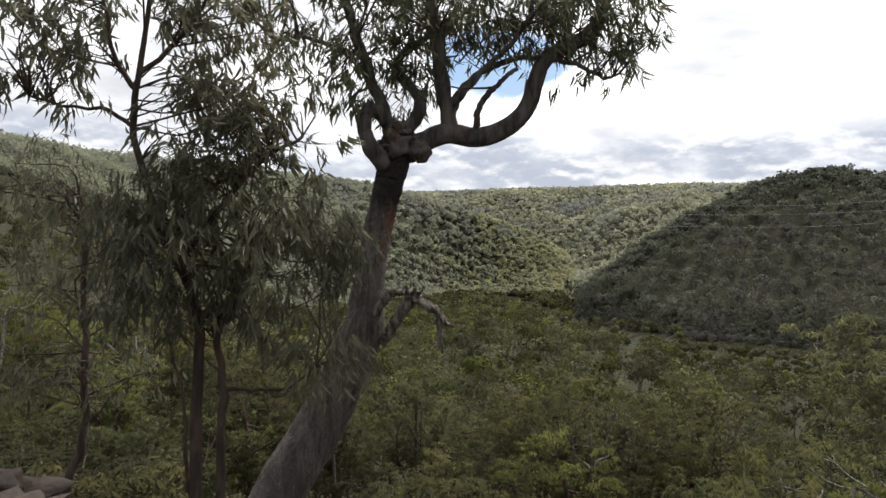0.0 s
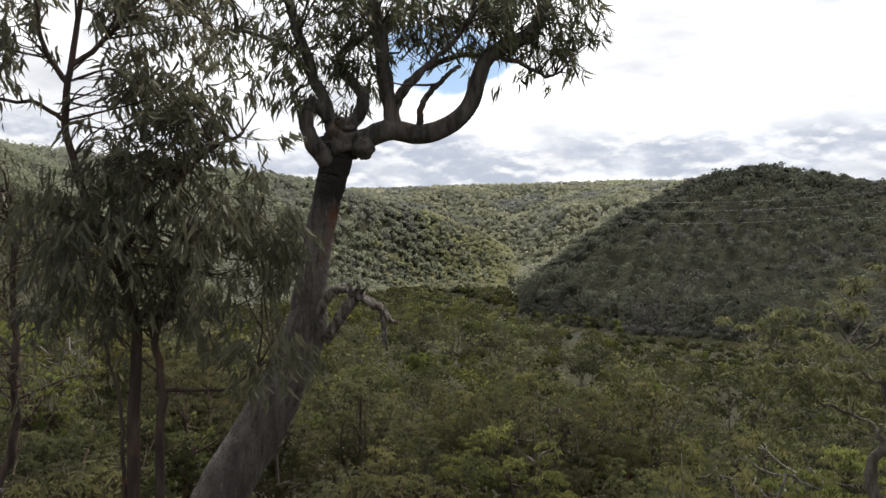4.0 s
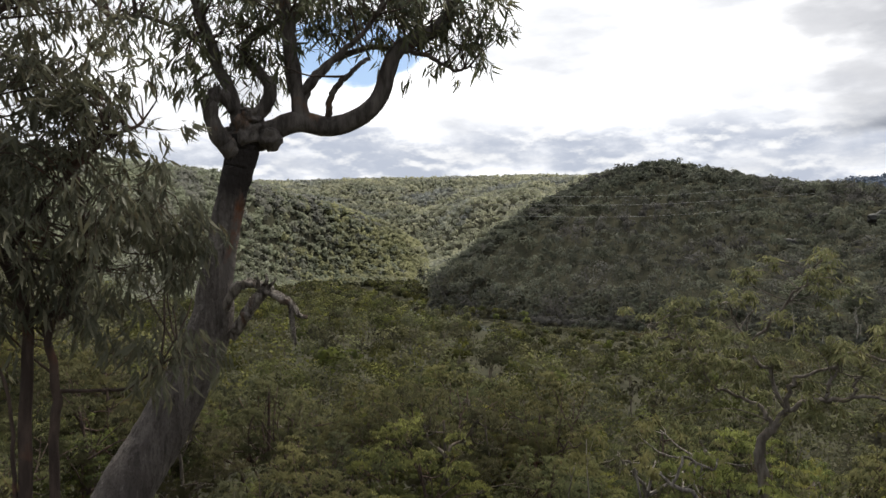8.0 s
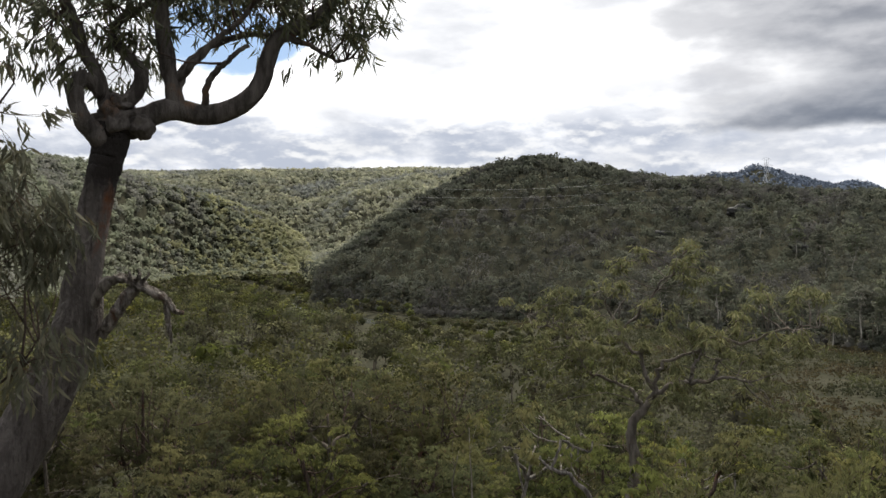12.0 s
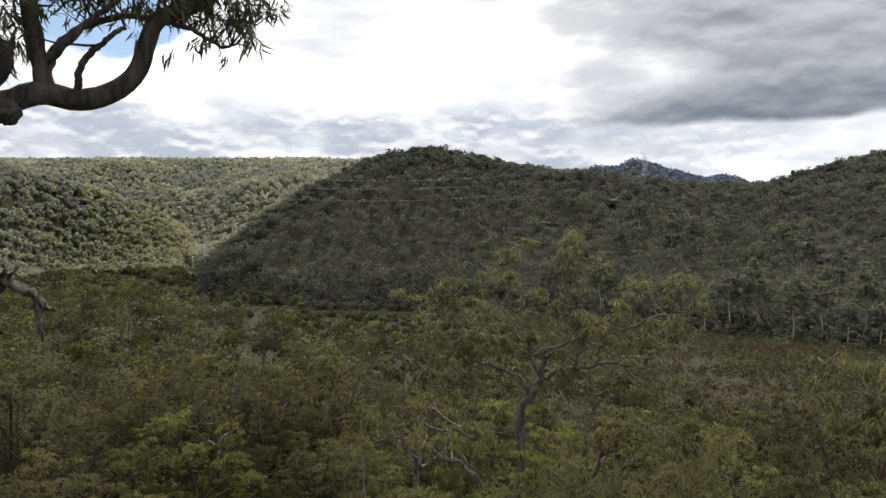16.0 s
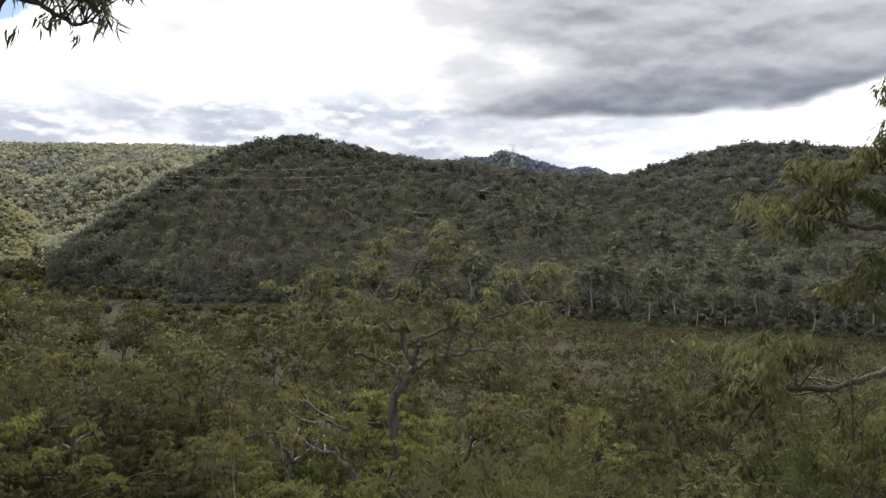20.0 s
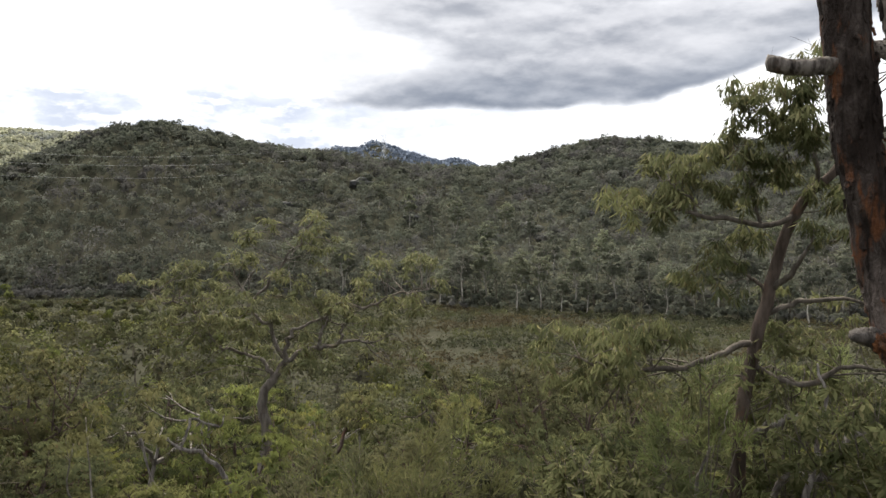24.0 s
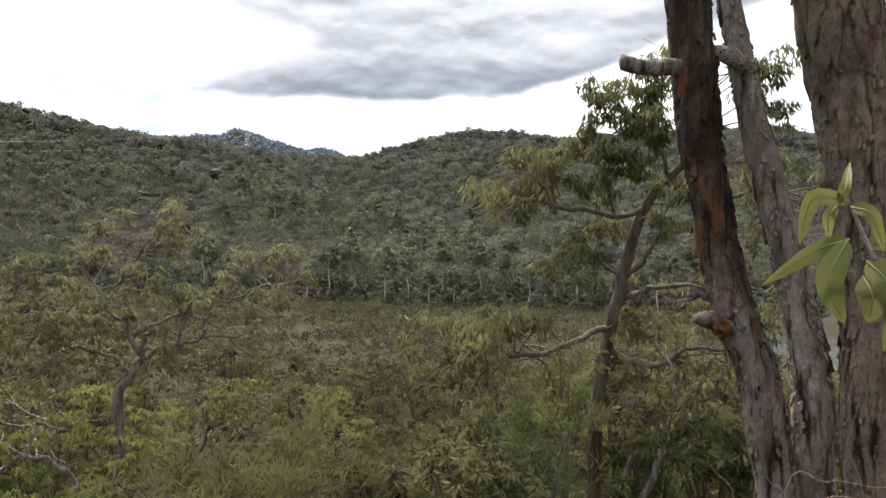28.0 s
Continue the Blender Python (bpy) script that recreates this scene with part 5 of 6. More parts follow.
    stray = [(rng.uniform(26, 45), rng.uniform(-11.5, -3.5)) for _ in range(60)]
    P, D, L, O = clumped(rng, tw, np.concatenate(stems), list(top) * 2 + list(side) * 2 + stray, d, 0.45, 0.012, 0.23, 50, 0.125, 0.85)
    tagged(part("brushwood", tw.mesh("brushwood", BARK_CROOK), root), kind="stuff")
    part("crown", leaf_sheet("crown", P, D, L, L * 0.24, LEAF_CROOK, rng, out=O, stray=0.5, soft=0.5), root)


build_crooked_gum()


# ---- the gum behind the rough trunks ----
def build_right_gum():
    rng = np.random.default_rng(44)
    d = 9.5
    root = thing("bushy_gum", "leafy gum with a reddish bent trunk beside the lookout", "tree")
    line, _ = tree_part("trunk", root, [(67.2, -27, d), (67.6, -20.2, d), (67.9, -13.3, d), (68.9, -7.6, d), (69.8, -3.9, d), (71.4, 1.0, d), (73.5, 3.4, d), (75, 7, d), (76, 11, d)],
                        (0.095, 0.088, 0.08, 0.07, 0.062, 0.05, 0.038, 0.026), BARK_RED, rng, 40, 12, 0.14, 0.015)
    stems = [line[14:]]
    for spots, radii in (
        ([(69.4, -4.7, d), (70.6, -4.0, 9.4), (71.7, -2.2, 9.3), (72.4, -1.0, 9.3)], (0.042, 0.034, 0.022, 0.010)),
        ([(71.3, 0.5, d), (69.1, -0.3, 9.35), (66.4, 0.2, 9.3), (64.9, 0.3, 9.25), (63.6, 0.7, 9.2), (61.5, 0.5, 9.1), (60.2, 0.9, 9.1)], (0.034, 0.030, 0.026, 0.022, 0.016, 0.008)),
        ([(64.9, 0.3, 9.25), (64.0, 2.0, 9.2), (62.6, 2.8, 9.1)], (0.018, 0.012, 0.006)),
        ([(69.0, -0.2, 9.35), (68.0, 2.6, 9.3), (67.0, 4.4, 9.3)], (0.020, 0.014, 0.006)),
        ([(68.6, -8.4, d), (66.2, -9.4, 9.3), (64.3, -10.3, 9.2), (62.1, -10.6, 9.0), (60.2, -11.2, 8.9), (58.0, -10.8, 8.8), (56.2, -9.8, 8.8)], (0.040, 0.034, 0.030, 0.024, 0.018, 0.008)),
        ([(72.5, 2.4, d), (72.0, 5.0, 9.4), (70.6, 6.8, 9.3), (68.4, 7.4, 9.3)], (0.028, 0.020, 0.014, 0.006)),
        ([(73.5, 3.4, d), (76, 1.2, 9.6), (79.5, 1.6, 9.8), (82, 0.5, 9.9)], (0.030, 0.022, 0.010)),
        ([(69.2, -6.4, d), (73, -5.2, 9.7), (77, -5.5, 9.8)], (0.034, 0.026, 0.012)),
        ([(69.3, -4.9, d), (67.4, -3.2, 9.4), (65.6, -3.0, 9.3)], (0.024, 0.016, 0.008)),
        ([(68.4, -10, d), (71.5, -11, 9.6), (74.5, -9.6, 9.7), (78, -9.8, 9.8)], (0.040, 0.030, 0.012)),
    ):
        stems.append(tree_part("limb", root, spots, radii, BARK_MID, rng, 24, 8, 0.2, 0.022)[0])
    for spots, radii in (([(75.4, -13.6, 9.3), (74.6, -14.2, 9.2), (73.5, -16.4, 9.2), (70.8, -17.0, 9.2), (69.6, -19.0, 9.2)], (0.02, 0.045, 0.04, 0.03)), ([(67.8, -15, d), (70, -13.6, 9.3), (71.6, -13.0, 9.2)], (0.05, 0.04, 0.02)),
                         ([(71, -21, 9), (72.4, -17, 9), (73, -12.5, 9), (72.6, -9.4, 9)], (0.045, 0.035, 0.02, 0.01)), ([(64.6, -21, 9), (65.2, -17, 9), (66.6, -15.2, 9), (66.9, -13.4, 9)], (0.024, 0.018, 0.012, 0.006))):
        tree_part("dead_branch", root, spots, radii, BARK_DEAD, rng, 20, 8, 0.25, 0.025, "twisted grey dead branch")
    tw = Wood()
    arm = ((59.6, 1.2), (60.8, 2.1), (62.1, 3.4), (63.6, 2.1), (65.1, 4.0), (65.5, 2.1), (67.3, 3.3), (66.6, 5.2), (68.4, 5.1), (69.0, 3.3), (70.2, 3.9), (70.8, 5.0), (60.8, -0.2), (67.3, 1.2), (64.4, 3.0), (62.9, 1.6))
    head = ((67.2, 7.2), (68.4, 7.8), (69.9, 8.3), (70.7, 7.4), (71.6, 9.1), (72.4, 7.9), (71.6, 6.2), (70.2, 6.3), (72.7, 6.2), (72.2, 10.6), (78.6, 8.6), (79.4, 6.6), (78.8, 10.0), (79.6, 3.4), (78.4, 1.4), (81, 2.0))
    mid = ((65.2, -2.5), (66.4, -2.2), (67.9, -1.3), (69.1, -1.6), (65.2, -4.1), (66.7, -3.8), (67.9, -2.8), (64.3, -4.7), (72.5, -0.4), (73.7, -1.6), (71.9, 2.0), (73.1, 1.4), (77.6, -3.0), (78.6, -1.2))
    low = ((54.5, -8.9), (56.1, -8.6), (57.4, -10.2), (59.0, -8.0), (60.6, -8.2), (62.1, -8.5), (57.1, -11.4), (59.6, -10.4), (55.1, -10.2), (61.2, -9.8), (63.7, -8.5), (58.4, -9.0))
    line = np.concatenate(stems)
    P, D, L, O = [np.concatenate(v) for v in zip(
        clumped(rng, tw, line, list(arm) * 2 + list(head) * 2 + list(mid), d - 0.3, 0.22, 0.012, 0.25, 130, 0.125, 1.15),
        clumped(rng, tw, line, [(a + rng.normal(0, 0.5), e + rng.normal(0, 0.8)) for a, e in low * 2], 9.0, 0.35, 0.010, 0.24, 120, 0.125, 1.15),
        clumped(rng, tw, line, [(rng.uniform(70, 82), rng.uniform(-13, -4)) for _ in range(34)], d + 0.4, 0.3, 0.012, 0.26, 70, 0.115, 0.9),
        clumped(rng, tw, line, [(rng.uniform(60, 70), rng.uniform(-16, -11)) for _ in range(26)], d + 0.7, 0.3, 0.012, 0.26, 70, 0.115, 0.9))]
    tagged(part("brushwood", tw.mesh("brushwood", BARK_MID), root), kind="stuff")
    part("crown", leaf_sheet("crown", P, D, L, L * 0.2, LEAF_RIGHT, rng, out=O, stray=0.5, soft=0.55), root)


build_right_gum()


# ---- the rough-barked trunks by the lookout ----
def rough_trunk(name, label, spots, radii, seed, mat, n=150, sides=44):
    rng = np.random.default_rng(seed)
    root = thing(name, label, "tree trunk", "rough-barked trunks")
    line = trail(spots, n, rng, 0.001)
    rad = np.interp(np.linspace(0, 1, n), np.linspace(0, 1, len(radii)), radii)
    w = Wood()
    w.tube(line, radii, sides, 0.0)
    V = np.concatenate(w.v)
    out = V.copy()
    for i in range(n * sides):
        c = line[i // sides]
        o = V[i] - c
        p = Vector((o[0] * 14, o[1] * 14, V[i][2] * 3.2 + seed))
        k = 1 + 0.20 * noise.noise(p) + 0.14 * abs(noise.noise(p * 2.6)) + 0.05 * (noise.noise(Vector((o[0] * 40, o[1] * 40, V[i][2] * 9))) > 0.1)
        out[i] = c + o * k
    part("trunk", mesh_of("trunk", out, np.concatenate(w.q), np.concatenate(w.t), mat, True), root)
    # loose scales of bark, lifted at one edge
    m = 620
    i = rng.integers(1, n - 1, m)
    a = rng.uniform(0, 6.283, m)
    T = unit(line[i + 1] - line[i - 1])
    U = unit(np.cross(T, np.array((1.0, 0.13, 0.07))))
    Wv = np.cross(T, U)
    Nn = np.cos(a)[:, None] * U + np.sin(a)[:, None] * Wv
    S = np.cross(T, Nn)
    c = line[i] + Nn * (rad[i] * 1.06)[:, None]
    h, wd = rng.uniform(0.008, 0.034, (m, 1)), rng.uniform(0.004, 0.014, (m, 1))
    lift = rng.uniform(0.002, 0.012, (m, 1))
    skew = rng.uniform(-0.6, 0.6, (m, 1))
    shape = ((-0.6, -1.0, 0.0), (0.5, -0.8, 0.2), (1.0, 0.2, 0.7), (0.3, 1.0, 1.0), (-0.9, 0.6, 0.6))
    V = []
    for depth in (-0.008, 0.0035):
        for sx, sy, up in shape:
            jx, jy = rng.uniform(0.6, 1.3, (2, m, 1))
            V.append(c + S * wd * (sx * jx + skew * sy) + T * h * sy * jy + Nn * (lift * up + depth))
    V = np.stack(V, 1)
    o = np.arange(m)[:, None, None] * 10
    k = np.arange(5)
    sides_ = np.stack([k, (k + 1) % 5, (k + 1) % 5 + 5, k + 5], -1)
    tris = np.array(((5, 6, 7), (5, 7, 8), (5, 8, 9)))
    tagged(part("loose_bark", mesh_of("loose_bark", V, (o + sides_).reshape(-1, 4), (o + tris).reshape(-1, 3), mat), root, "loose flaking scales of bark"), kind="stuff")
    return root


def build_rough_trunks():
    d = 4.0
    a = rough_trunk("rough_trunk", "dark rough-barked trunk with orange patches and a sawn stub",
                    [(71, 52, 4.3), (72.6, 38, 4.1), (73.3, 24, d)] + [(73.8, 14.5, 4.0), (74.3, 9.9, 4.0), (74.7, 5.2, 4.0), (75.6, 0.2, 4.0), (76.5, -4.5, 4.0), (77.4, -7.7, 4.0), (78.6, -10.6, 4.0), (79.3, -13.9, 4.0), (80.1, -18.0, 4.0)] + [(81.6, -27, d)],
                    [0.04, 0.065, 0.085] + [0.094, 0.101, 0.101, 0.091, 0.091, 0.098, 0.084, 0.094, 0.094] + [0.15], 51, BARK_BLACK)
    rng = np.random.default_rng(60)
    tree_part("stub", a, [(74.1, 10.1, 3.98), (72.8, 10.1, 3.92), (71.0, 10.2, 3.88), (69.3, 10.5, 3.86)], (0.05, 0.041, 0.038, 0.037), BARK_SNAG, rng, 26, 14, 0.16, 0.004, "grey sawn-off branch stub")
    tree_part("stub", a, [(76.8, -7.9, 3.95), (75.7, -7.7, 3.88), (74.8, -7.4, 3.84)], (0.058, 0.044, 0.030), BARK_CHAR, rng, 14, 16, 0.5, 0.005, "dark broken knob")
    lump("scar", a, sight(76.4, -8.05, 3.87), (0.05, 0.04, 0.046), BARK_RUST, 5, 0.6, "orange torn wood under the knob")
    b = rough_trunk("rough_trunk", "slim crooked flaky-barked trunk beside another",
                    [(70, 48, 4.6), (73.5, 34, 4.3), (75.5, 22, 4.1)] + [(76.5, 14.2, 4.1), (77.3, 10.1, 4.1), (78.5, 5.0, 4.1), (79.6, 0.3, 4.1), (80.8, -4.3, 4.1), (81.5, -7.5, 4.1), (82.1, -10.4, 4.1), (82.3, -13.7, 4.1), (82.5, -17.6, 4.1)] + [(82.4, -27, 4.1)],
                    [0.02, 0.03, 0.04] + [0.05, 0.057, 0.068, 0.072, 0.072, 0.075, 0.082, 0.086, 0.089] + [0.13], 52, BARK_GREY)
    tree_part("stub", b, [(77.9, 9.4, 4.08), (77.0, 10.4, 4.04), (75.6, 10.9, 4.02), (74.6, 10.6, 4.06)], (0.05, 0.044, 0.034, 0.03), BARK_GREY, rng, 20, 12, 0.2, 0.004, "short stub bent behind the other trunk")
    rough_trunk("rough_trunk", "thick brown rough-barked trunk with an orange scar",
                [(80, 55, 4.1), (81, 40, 4.0), (82.2, 24, 3.9)] + [(83.2, 13.6, 3.9), (84.2, 7.8, 3.9), (84.7, 4.2, 3.9), (85.1, -0.9, 3.9), (85.6, -7.2, 3.9), (85.8, -11.8, 3.9), (86.1, -17.0, 3.9)] + [(87.5, -27, 3.9)],
                [0.08, 0.14, 0.19] + [0.174, 0.146, 0.146, 0.136, 0.123, 0.126, 0.129] + [0.18], 53, BARK_ROUGH)


build_rough_trunks()


# ---- close twig of young leaves ----
def build_near_twig():
    root = thing("young_gum_twig", "fresh green twig with broad young leaves", "twig")
    w = Wood()
    stem = trail([(90, -16, 0.95), (88, -8, 0.85), (85.8, -3.4, 0.80), (84.3, 0.2, 0.8), (83.9, 1.6, 0.8)], 16)
    w.tube(stem, (0.003, 0.0022, 0.0012), 6)
    part("stem", w.mesh("stem", BARK_DEAD), root)
    blades = (((84.2, 0.6), (82.0, 0.9), (81.2, -2.2), 0.0085, .80), ((84.2, -1.8), (82.2, -2.6), (79.0, -5.0), 0.0085, .78), ((83.5, 0.6), (83.9, 1.6), (84.1, 3.2), 0.005, .80), ((84.1, -1.8), (83.0, -4.6), (84.0, -7.4), 0.0125, .76),
              ((84.2, 0.3), (85.4, -0.2), (86.2, -2.6), 0.0065, .79), ((85.2, -3.2), (86.4, -4.6), (86.6, -7.0), 0.014, .8), ((83.4, 0.4), (82.9, -0.4), (83.0, -1.8), 0.006, .82), ((85.0, -4.2), (85.6, -5.5), (85.4, -7.2), 0.014, .79),
              ((84.0, -1.9), (82.6, -2.2), (81.4, -2.6), 0.005, .82), ((85.2, -2.2), (86.2, -2.0), (87.6, -2.6), 0.008, .83), ((86.4, -4.4), (86.9, -6.6), (86.3, -9.0), 0.010, .8))
    for a, b, c, half, r in blades:
        line = curve([sight(*a, r), sight(*b, r - 0.01), sight(*c, r + 0.015)], 11)
        half *= 0.9
        T = unit(np.gradient(line, axis=0))
        toward = unit(np.array((0, 0, EYE)) - line)
        S = unit(np.cross(T, toward) + 0.25 * toward)
        f = np.linspace(0, 1, 11)
        wd = (half * np.sin(np.pi * f ** 0.8) ** 0.8 + 0.0006) * (1 + 0.05 * np.sin(f * 23 + r * 90))
        N = np.cross(S, T)
        V = np.stack([line - S * wd[:, None] + N * wd[:, None] * 0.42, line, line + S * wd[:, None] + N * wd[:, None] * 0.30], 1).reshape(-1, 3)
        i = np.arange(10)[:, None] * 3
        q = np.concatenate([i + np.array([[0, 1, 4, 3]]), i + np.array([[1, 2, 5, 4]])])
        blade = part("leaf", mesh_of("leaf", V, q, None, LEAF_NEAR, True), root)
        rib = Wood()
        rib.tube(line[:10] + toward[:10] * 0.0008, (0.0009, 0.0003), 5)
        part("midrib", rib.mesh("midrib", LEAF_RIB), blade, "pale yellow-green midrib")


build_near_twig()


# ---- shrubs, rock, stalks, power line ----
def bush(name, label, az, r, top, wide, mat, needle, rng, pads=14):
    """A shrub of leafy clumps on thin stems, grown up to a height angle."""
    p = sight(az, 0, r)
    g = float(ground(az, r))
    h = max(0.8, EYE + r * math.tan(radians(top)) - g)
    root = thing(name, label, "shrub", "shrubs by the lookout")
    root.location = (p[0], p[1], g - 0.1)
    Ps, Ds, Ls, Os = [], [], [], []
    for _ in range(pads):
        u = unit(rng.normal(size=3)) * rng.uniform(0.4, 1.0)
        q = np.array((u[0] * wide, u[1] * wide, h * 0.62 + u[2] * h * 0.36))
        w = Wood()
        w.tube(curve(((rng.normal(0, 0.06), rng.normal(0, 0.06), 0), (q[0] * 0.3, q[1] * 0.3, q[2] * 0.55), q), 9, 0.02, rng), (0.016, 0.005), 5)
        shoots = branch_out(rng, w, [(q, unit(u + rng.normal(0, 0.5, 3) + (0, 0, 0.4))) for _ in range(6)], 0.32, 0.004, 1, 0, 0.4)
        part("stem", w.mesh("stem", BARK_MID), root)
        if needle:
            P, D, L = dress(rng, shoots, 26, 0.05, -0.15, 0.15)
            O = P - q + (0, 0, 0.2)
        else:
            P, D, L, O = pad_leaves(rng, q, 0.36 * rng.uniform(0.8, 1.3), 150, 0.11, 0.7)
        Ps.append(P), Ds.append(D), Ls.append(L), Os.append(unit(O) + unit(u) * 0.5)
    L = np.concatenate(Ls)
    part("foliage", leaf_sheet("foliage", np.concatenate(Ps), np.concatenate(Ds), L, L * (0.085 if needle else 0.3), mat, rng, out=np.concatenate(Os), stray=0.6, soft=0.6), root)


def build_shrubs():
    rng = np.random.default_rng(71)
    tops = ((-30, -20, -10, 0, 20, 30, 37, 42, 46, 52, 58, 63, 65, 67, 69, 73, 78, 86), (-14, -13.5, -16, -18, -18, -17, -16, -14, -15, -16, -14.5, -13, -8.8, -13, -5.8, -6.2, -11, -12))
    wattle = "bright feathery wattle shrub with fine leaves"
    for az, r, wide, mat, needle, label in (
        (39.5, 7.4, 0.65, LEAF_SHRUB, True, wattle), (43, 7.0, 0.7, LEAF_SHRUB, True, wattle), (46.5, 7.5, 0.65, LEAF_SHRUB, True, wattle), (50, 8.2, 0.8, LEAF_OLIVE, False, "dark olive bush on the slope"),
        (35.5, 8.4, 0.7, LEAF_OLIVE, False, "dark olive bush on the slope"), (54, 8.6, 0.8, LEAF_RIGHT, False, "green bush under the gum"), (58, 8.0, 0.8, LEAF_RIGHT, False, "green bush under the gum"),
        (61.5, 8.3, 0.8, LEAF_RIGHT, False, "green bush under the gum"), (65.2, 8.6, 0.55, LEAF_SHEOAK, True, "soft pale green she-oak bush"), (69.6, 11.5, 1.0, LEAF_SHEOAK, True, "soft pale green she-oak bush"), (72.6, 11.2, 1.0, LEAF_SHEOAK, True, "soft pale green she-oak bush"), (68.5, 10.6, 0.7, LEAF_RIGHT, False, "green bush under the gum"),
        (72, 10.4, 0.9, LEAF_RIGHT, False, "green bush under the gum"), (75.5, 8.2, 0.9, LEAF_RIGHT, False, "green bush under the gum"), (79, 7.8, 0.9, LEAF_RIGHT, False, "green bush behind the trunks"),
        (83, 7.6, 0.8, LEAF_SHRUB, True, "pale green bush behind the trunks"), (71, 9.6, 0.9, LEAF_RIGHT, False, "green bush under the gum"), (77.5, 9.8, 1.0, LEAF_RIGHT, False, "green bush under the gum"),
        (-21, 8.5, 0.8, LEAF_OLIVE, False, "green bush below the saplings"), (-12.5, 8.6, 0.8, LEAF_OLIVE, False, "green bush below the saplings"), (-26, 9, 0.8, LEAF_OLIVE, False, "green bush below the saplings"),
        (30, 9, 0.8, LEAF_OLIVE, False, "dark olive bush on the slope"), (24, 9.5, 0.8, LEAF_SHRUB, False, "yellow-green bush on the slope")):
        bush("shrub", label, az, r, float(np.interp(az, *tops)) + rng.uniform(-0.6, 0.6), wide, mat, needle, rng)


build_shrubs()


def build_rocks():
    rng = np.random.default_rng(72)
    for az, r, s, sink in ((-31.5, 7.4, (0.6, 0.5, 0.24), 0.0), (-28.4, 7.0, (0.26, 0.22, 0.13), 0.05), (-30.0, 6.5, (0.32, 0.3, 0.14), 0.0), (-27.4, 7.6, (0.22, 0.2, 0.12), 0.04), (-29.4, 7.9, (0.3, 0.26, 0.16), 0.0)):
        g = float(ground(az, r))
        p = sight(az, 0, r)
        root = thing("rock", "weathered brown sandstone ledge on the slope", "rock", "ledge rocks")
        lump("stone", root, (p[0], p[1], g + s[2] * 0.3 - sink), s, ROCK, az, 1.5)
    for i in range(16):
        az, r = rng.uniform(34, 58), rng.uniform(360, 470)
        g = float(ground(az, r))
        p = sight(az, 0, r)
        s = rng.uniform(1.5, 3.5)
        root = thing("rock_outcrop", "grey sandstone outcrop among hillside trees", "rock", "outcrops")
        lump("stone", root, (p[0], p[1], g + s * 0.5), (s * 2.2, s * 1.4, s), ROCK_GREY, i * 3.1, 0.6)
    for az, r in ((7.9, 150), (8.4, 154)):
        g = float(ground(az, r))
        p = sight(az, 0, r)
        root = thing("rock_outcrop", "grey boulder among the bush", "rock", "outcrops")
        lump("stone", root, (p[0], p[1], g + 2.2), (2.0, 1.6, 3.0), ROCK_GREY, az, 0.6)


build_rocks()


def build_stalks():
    rng = np.random.default_rng(73)
    for spots in (([(77.5, -20.5, 2.6), (75.8, -17.5, 2.6), (75.0, -15.6, 2.6)]), ([(81, -20.5, 2.4), (79.6, -18.0, 2.4), (78.4, -16.2, 2.4)]), ([(80.5, -19.4, 2.2), (83.5, -17.6, 2.2), (87.5, -17.4, 2.2)]),
                  ([(85.6, -20, 2.5), (84.5, -15.5, 2.5), (84.9, -12.6, 2.5)]), ([(82.5, -20.4, 2.3), (85.5, -18.6, 2.3), (88, -19, 2.3)])):
        root = thing("dry_stalk", "thin dry bent grass stalk", "grass", "dry stalks")
        foot = sight(spots[0][0], 0, spots[0][2])
        w = Wood()
        w.tube(curve([(foot[0], foot[1], 28.3)] + [sight(*s) for s in spots], 20, 0.003, rng), (0.0017, 0.0011, 0.0005), 5)
        part("stalk", w.mesh("stalk", STRAW), root)


build_stalks()


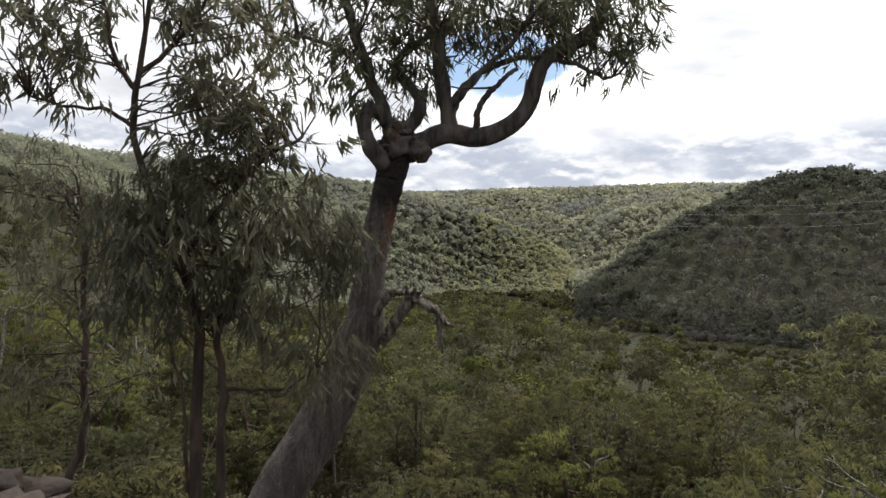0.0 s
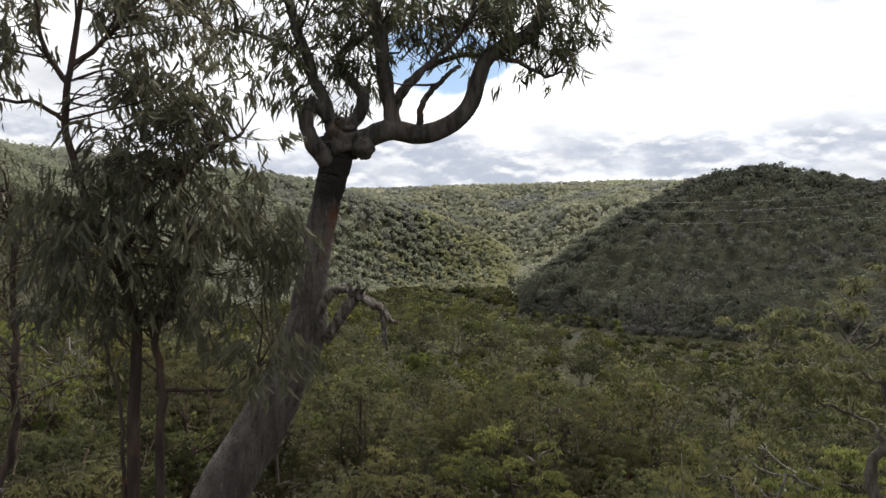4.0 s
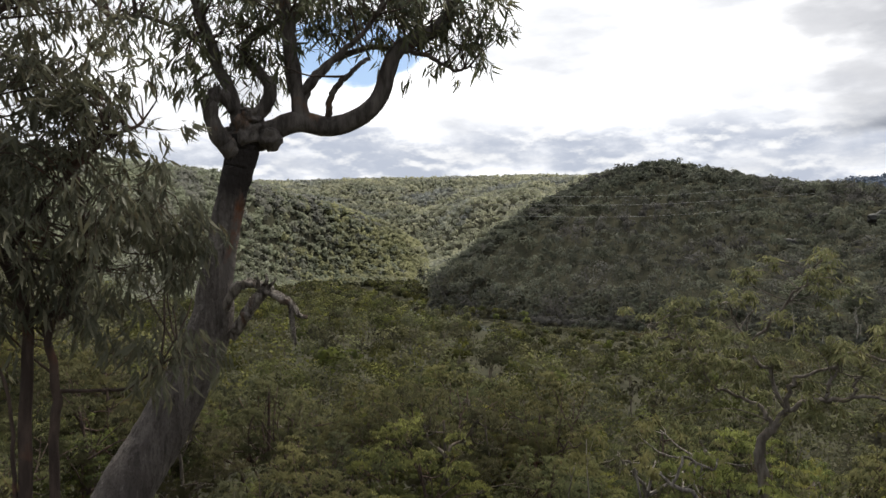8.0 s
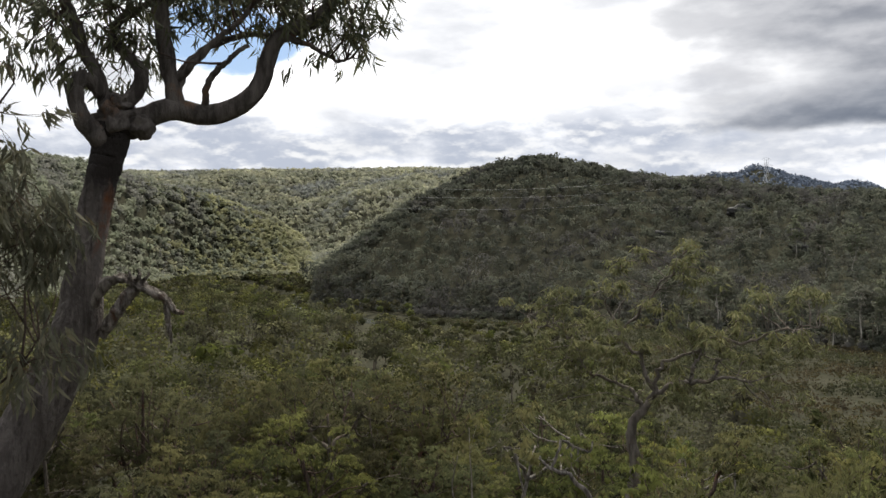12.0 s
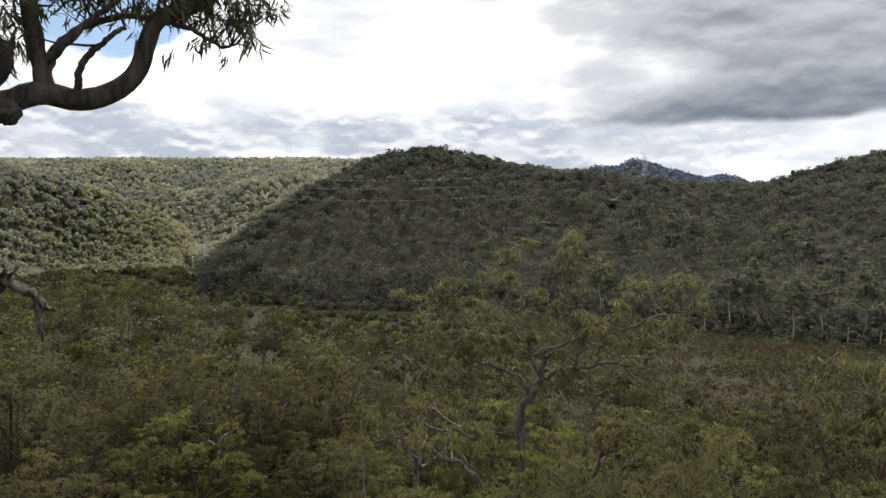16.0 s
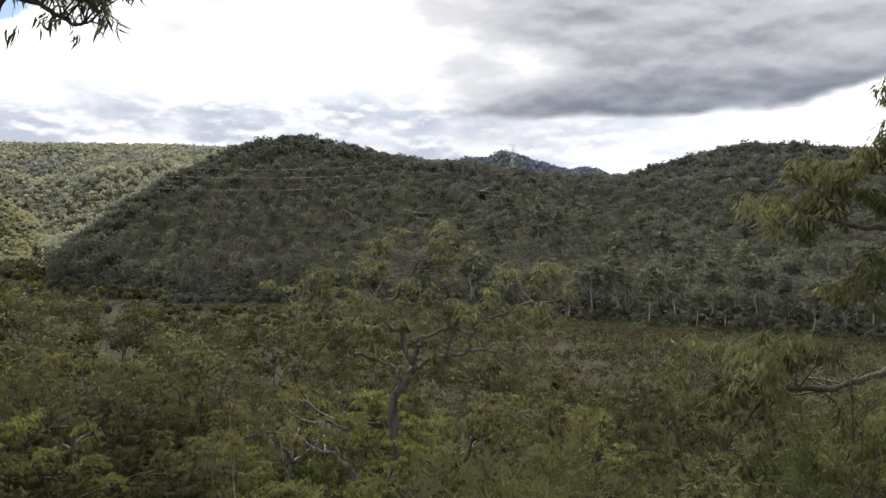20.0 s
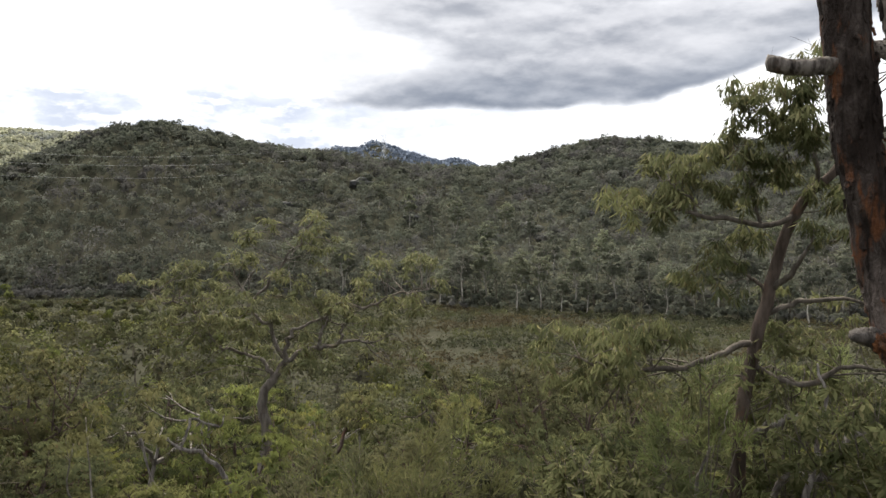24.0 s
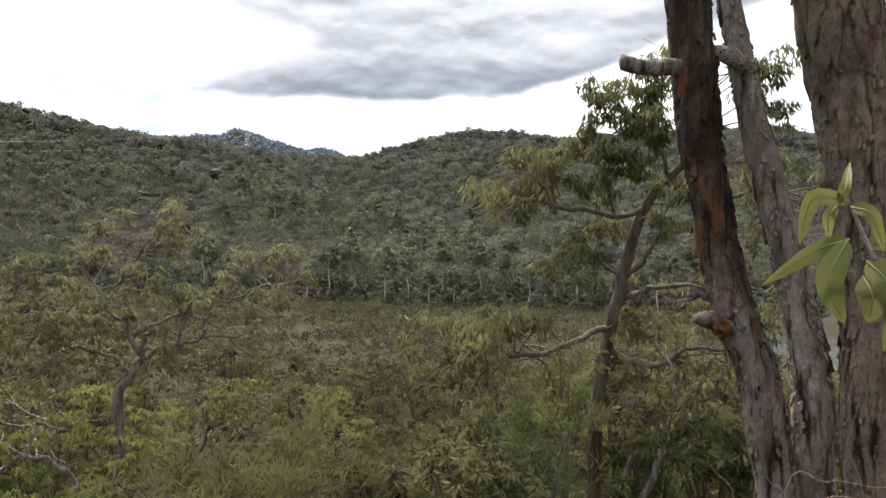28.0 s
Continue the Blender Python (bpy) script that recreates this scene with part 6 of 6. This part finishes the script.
def pylon(az, r, top_el, label):
    p = sight(az, top_el, r)
    g = float(ground(az, r))
    h = p[2] - g
    root = thing("transmission_tower", label, "tower")
    body, arms = Wood(), Wood()
    b, c = h * 0.11, h * 0.022
    corners = ((-1, -1), (1, -1), (1, 1), (-1, 1))
    at = lambda s, f: np.array((p[0] + s[0] * (b + (c - b) * min(1, f / 0.72)), p[1] + s[1] * (b + (c - b) * min(1, f / 0.72)), g + h * f))
    for s in corners:
        body.tube([at(s, 0), at(s, 0.72), at(s, 1.0)], (0.14, 0.10), 4)
    steps = (0.0, 0.2, 0.38, 0.52, 0.64, 0.74, 0.84, 0.94)
    for lo, hi in zip(steps, steps[1:]):
        for s, e in zip(corners, corners[1:] + corners[:1]):
            body.tube([at(s, lo), at(e, hi)], (0.06, 0.06), 3)
            body.tube([at(e, lo), at(s, hi)], (0.06, 0.06), 3)
    for f, wd in ((0.76, 0.16), (0.88, 0.13), (0.98, 0.10)):
        for sgn in (-1, 1):
            mid = np.array((p[0], p[1], g + h * f))
            end = mid + np.array((sgn * h * wd, 0, 0))
            arms.tube([mid + (0, 0, h * 0.03), end], (0.09, 0.06), 3)
            arms.tube([mid - (0, 0, h * 0.01), end], (0.09, 0.06), 3)
    part("lattice", body.mesh("lattice", STEEL), root)
    part("crossarms", arms.mesh("crossarms", STEEL), root)


def build_power_line():
    pylon(42.2, 640, 6.35, "tall steel lattice transmission tower behind the ridge")
    pylon(65.0, 680, 5.6, "steel lattice transmission tower on the far hill")
    for e0, e1, e2 in ((4.5, 4.5, 5.5), (3.85, 3.9, 4.7), (3.0, 3.05, 4.1)):
        root = thing("power_cable", "thin pale overhead power cable", "cable", "power cables")
        w = Wood()
        w.tube(trail([(-9, 5.2, 560), (5, e0 + 0.15, 430), (17, e0, 400), (26.5, e1, 410), (36, e1 * 0.35 + e2 * 0.65, 470), (42.2, e2 + 0.3, 640)], 60), (0.065, 0.065), 4)
        part("strand", w.mesh("strand", WIRE), root)


build_power_line()
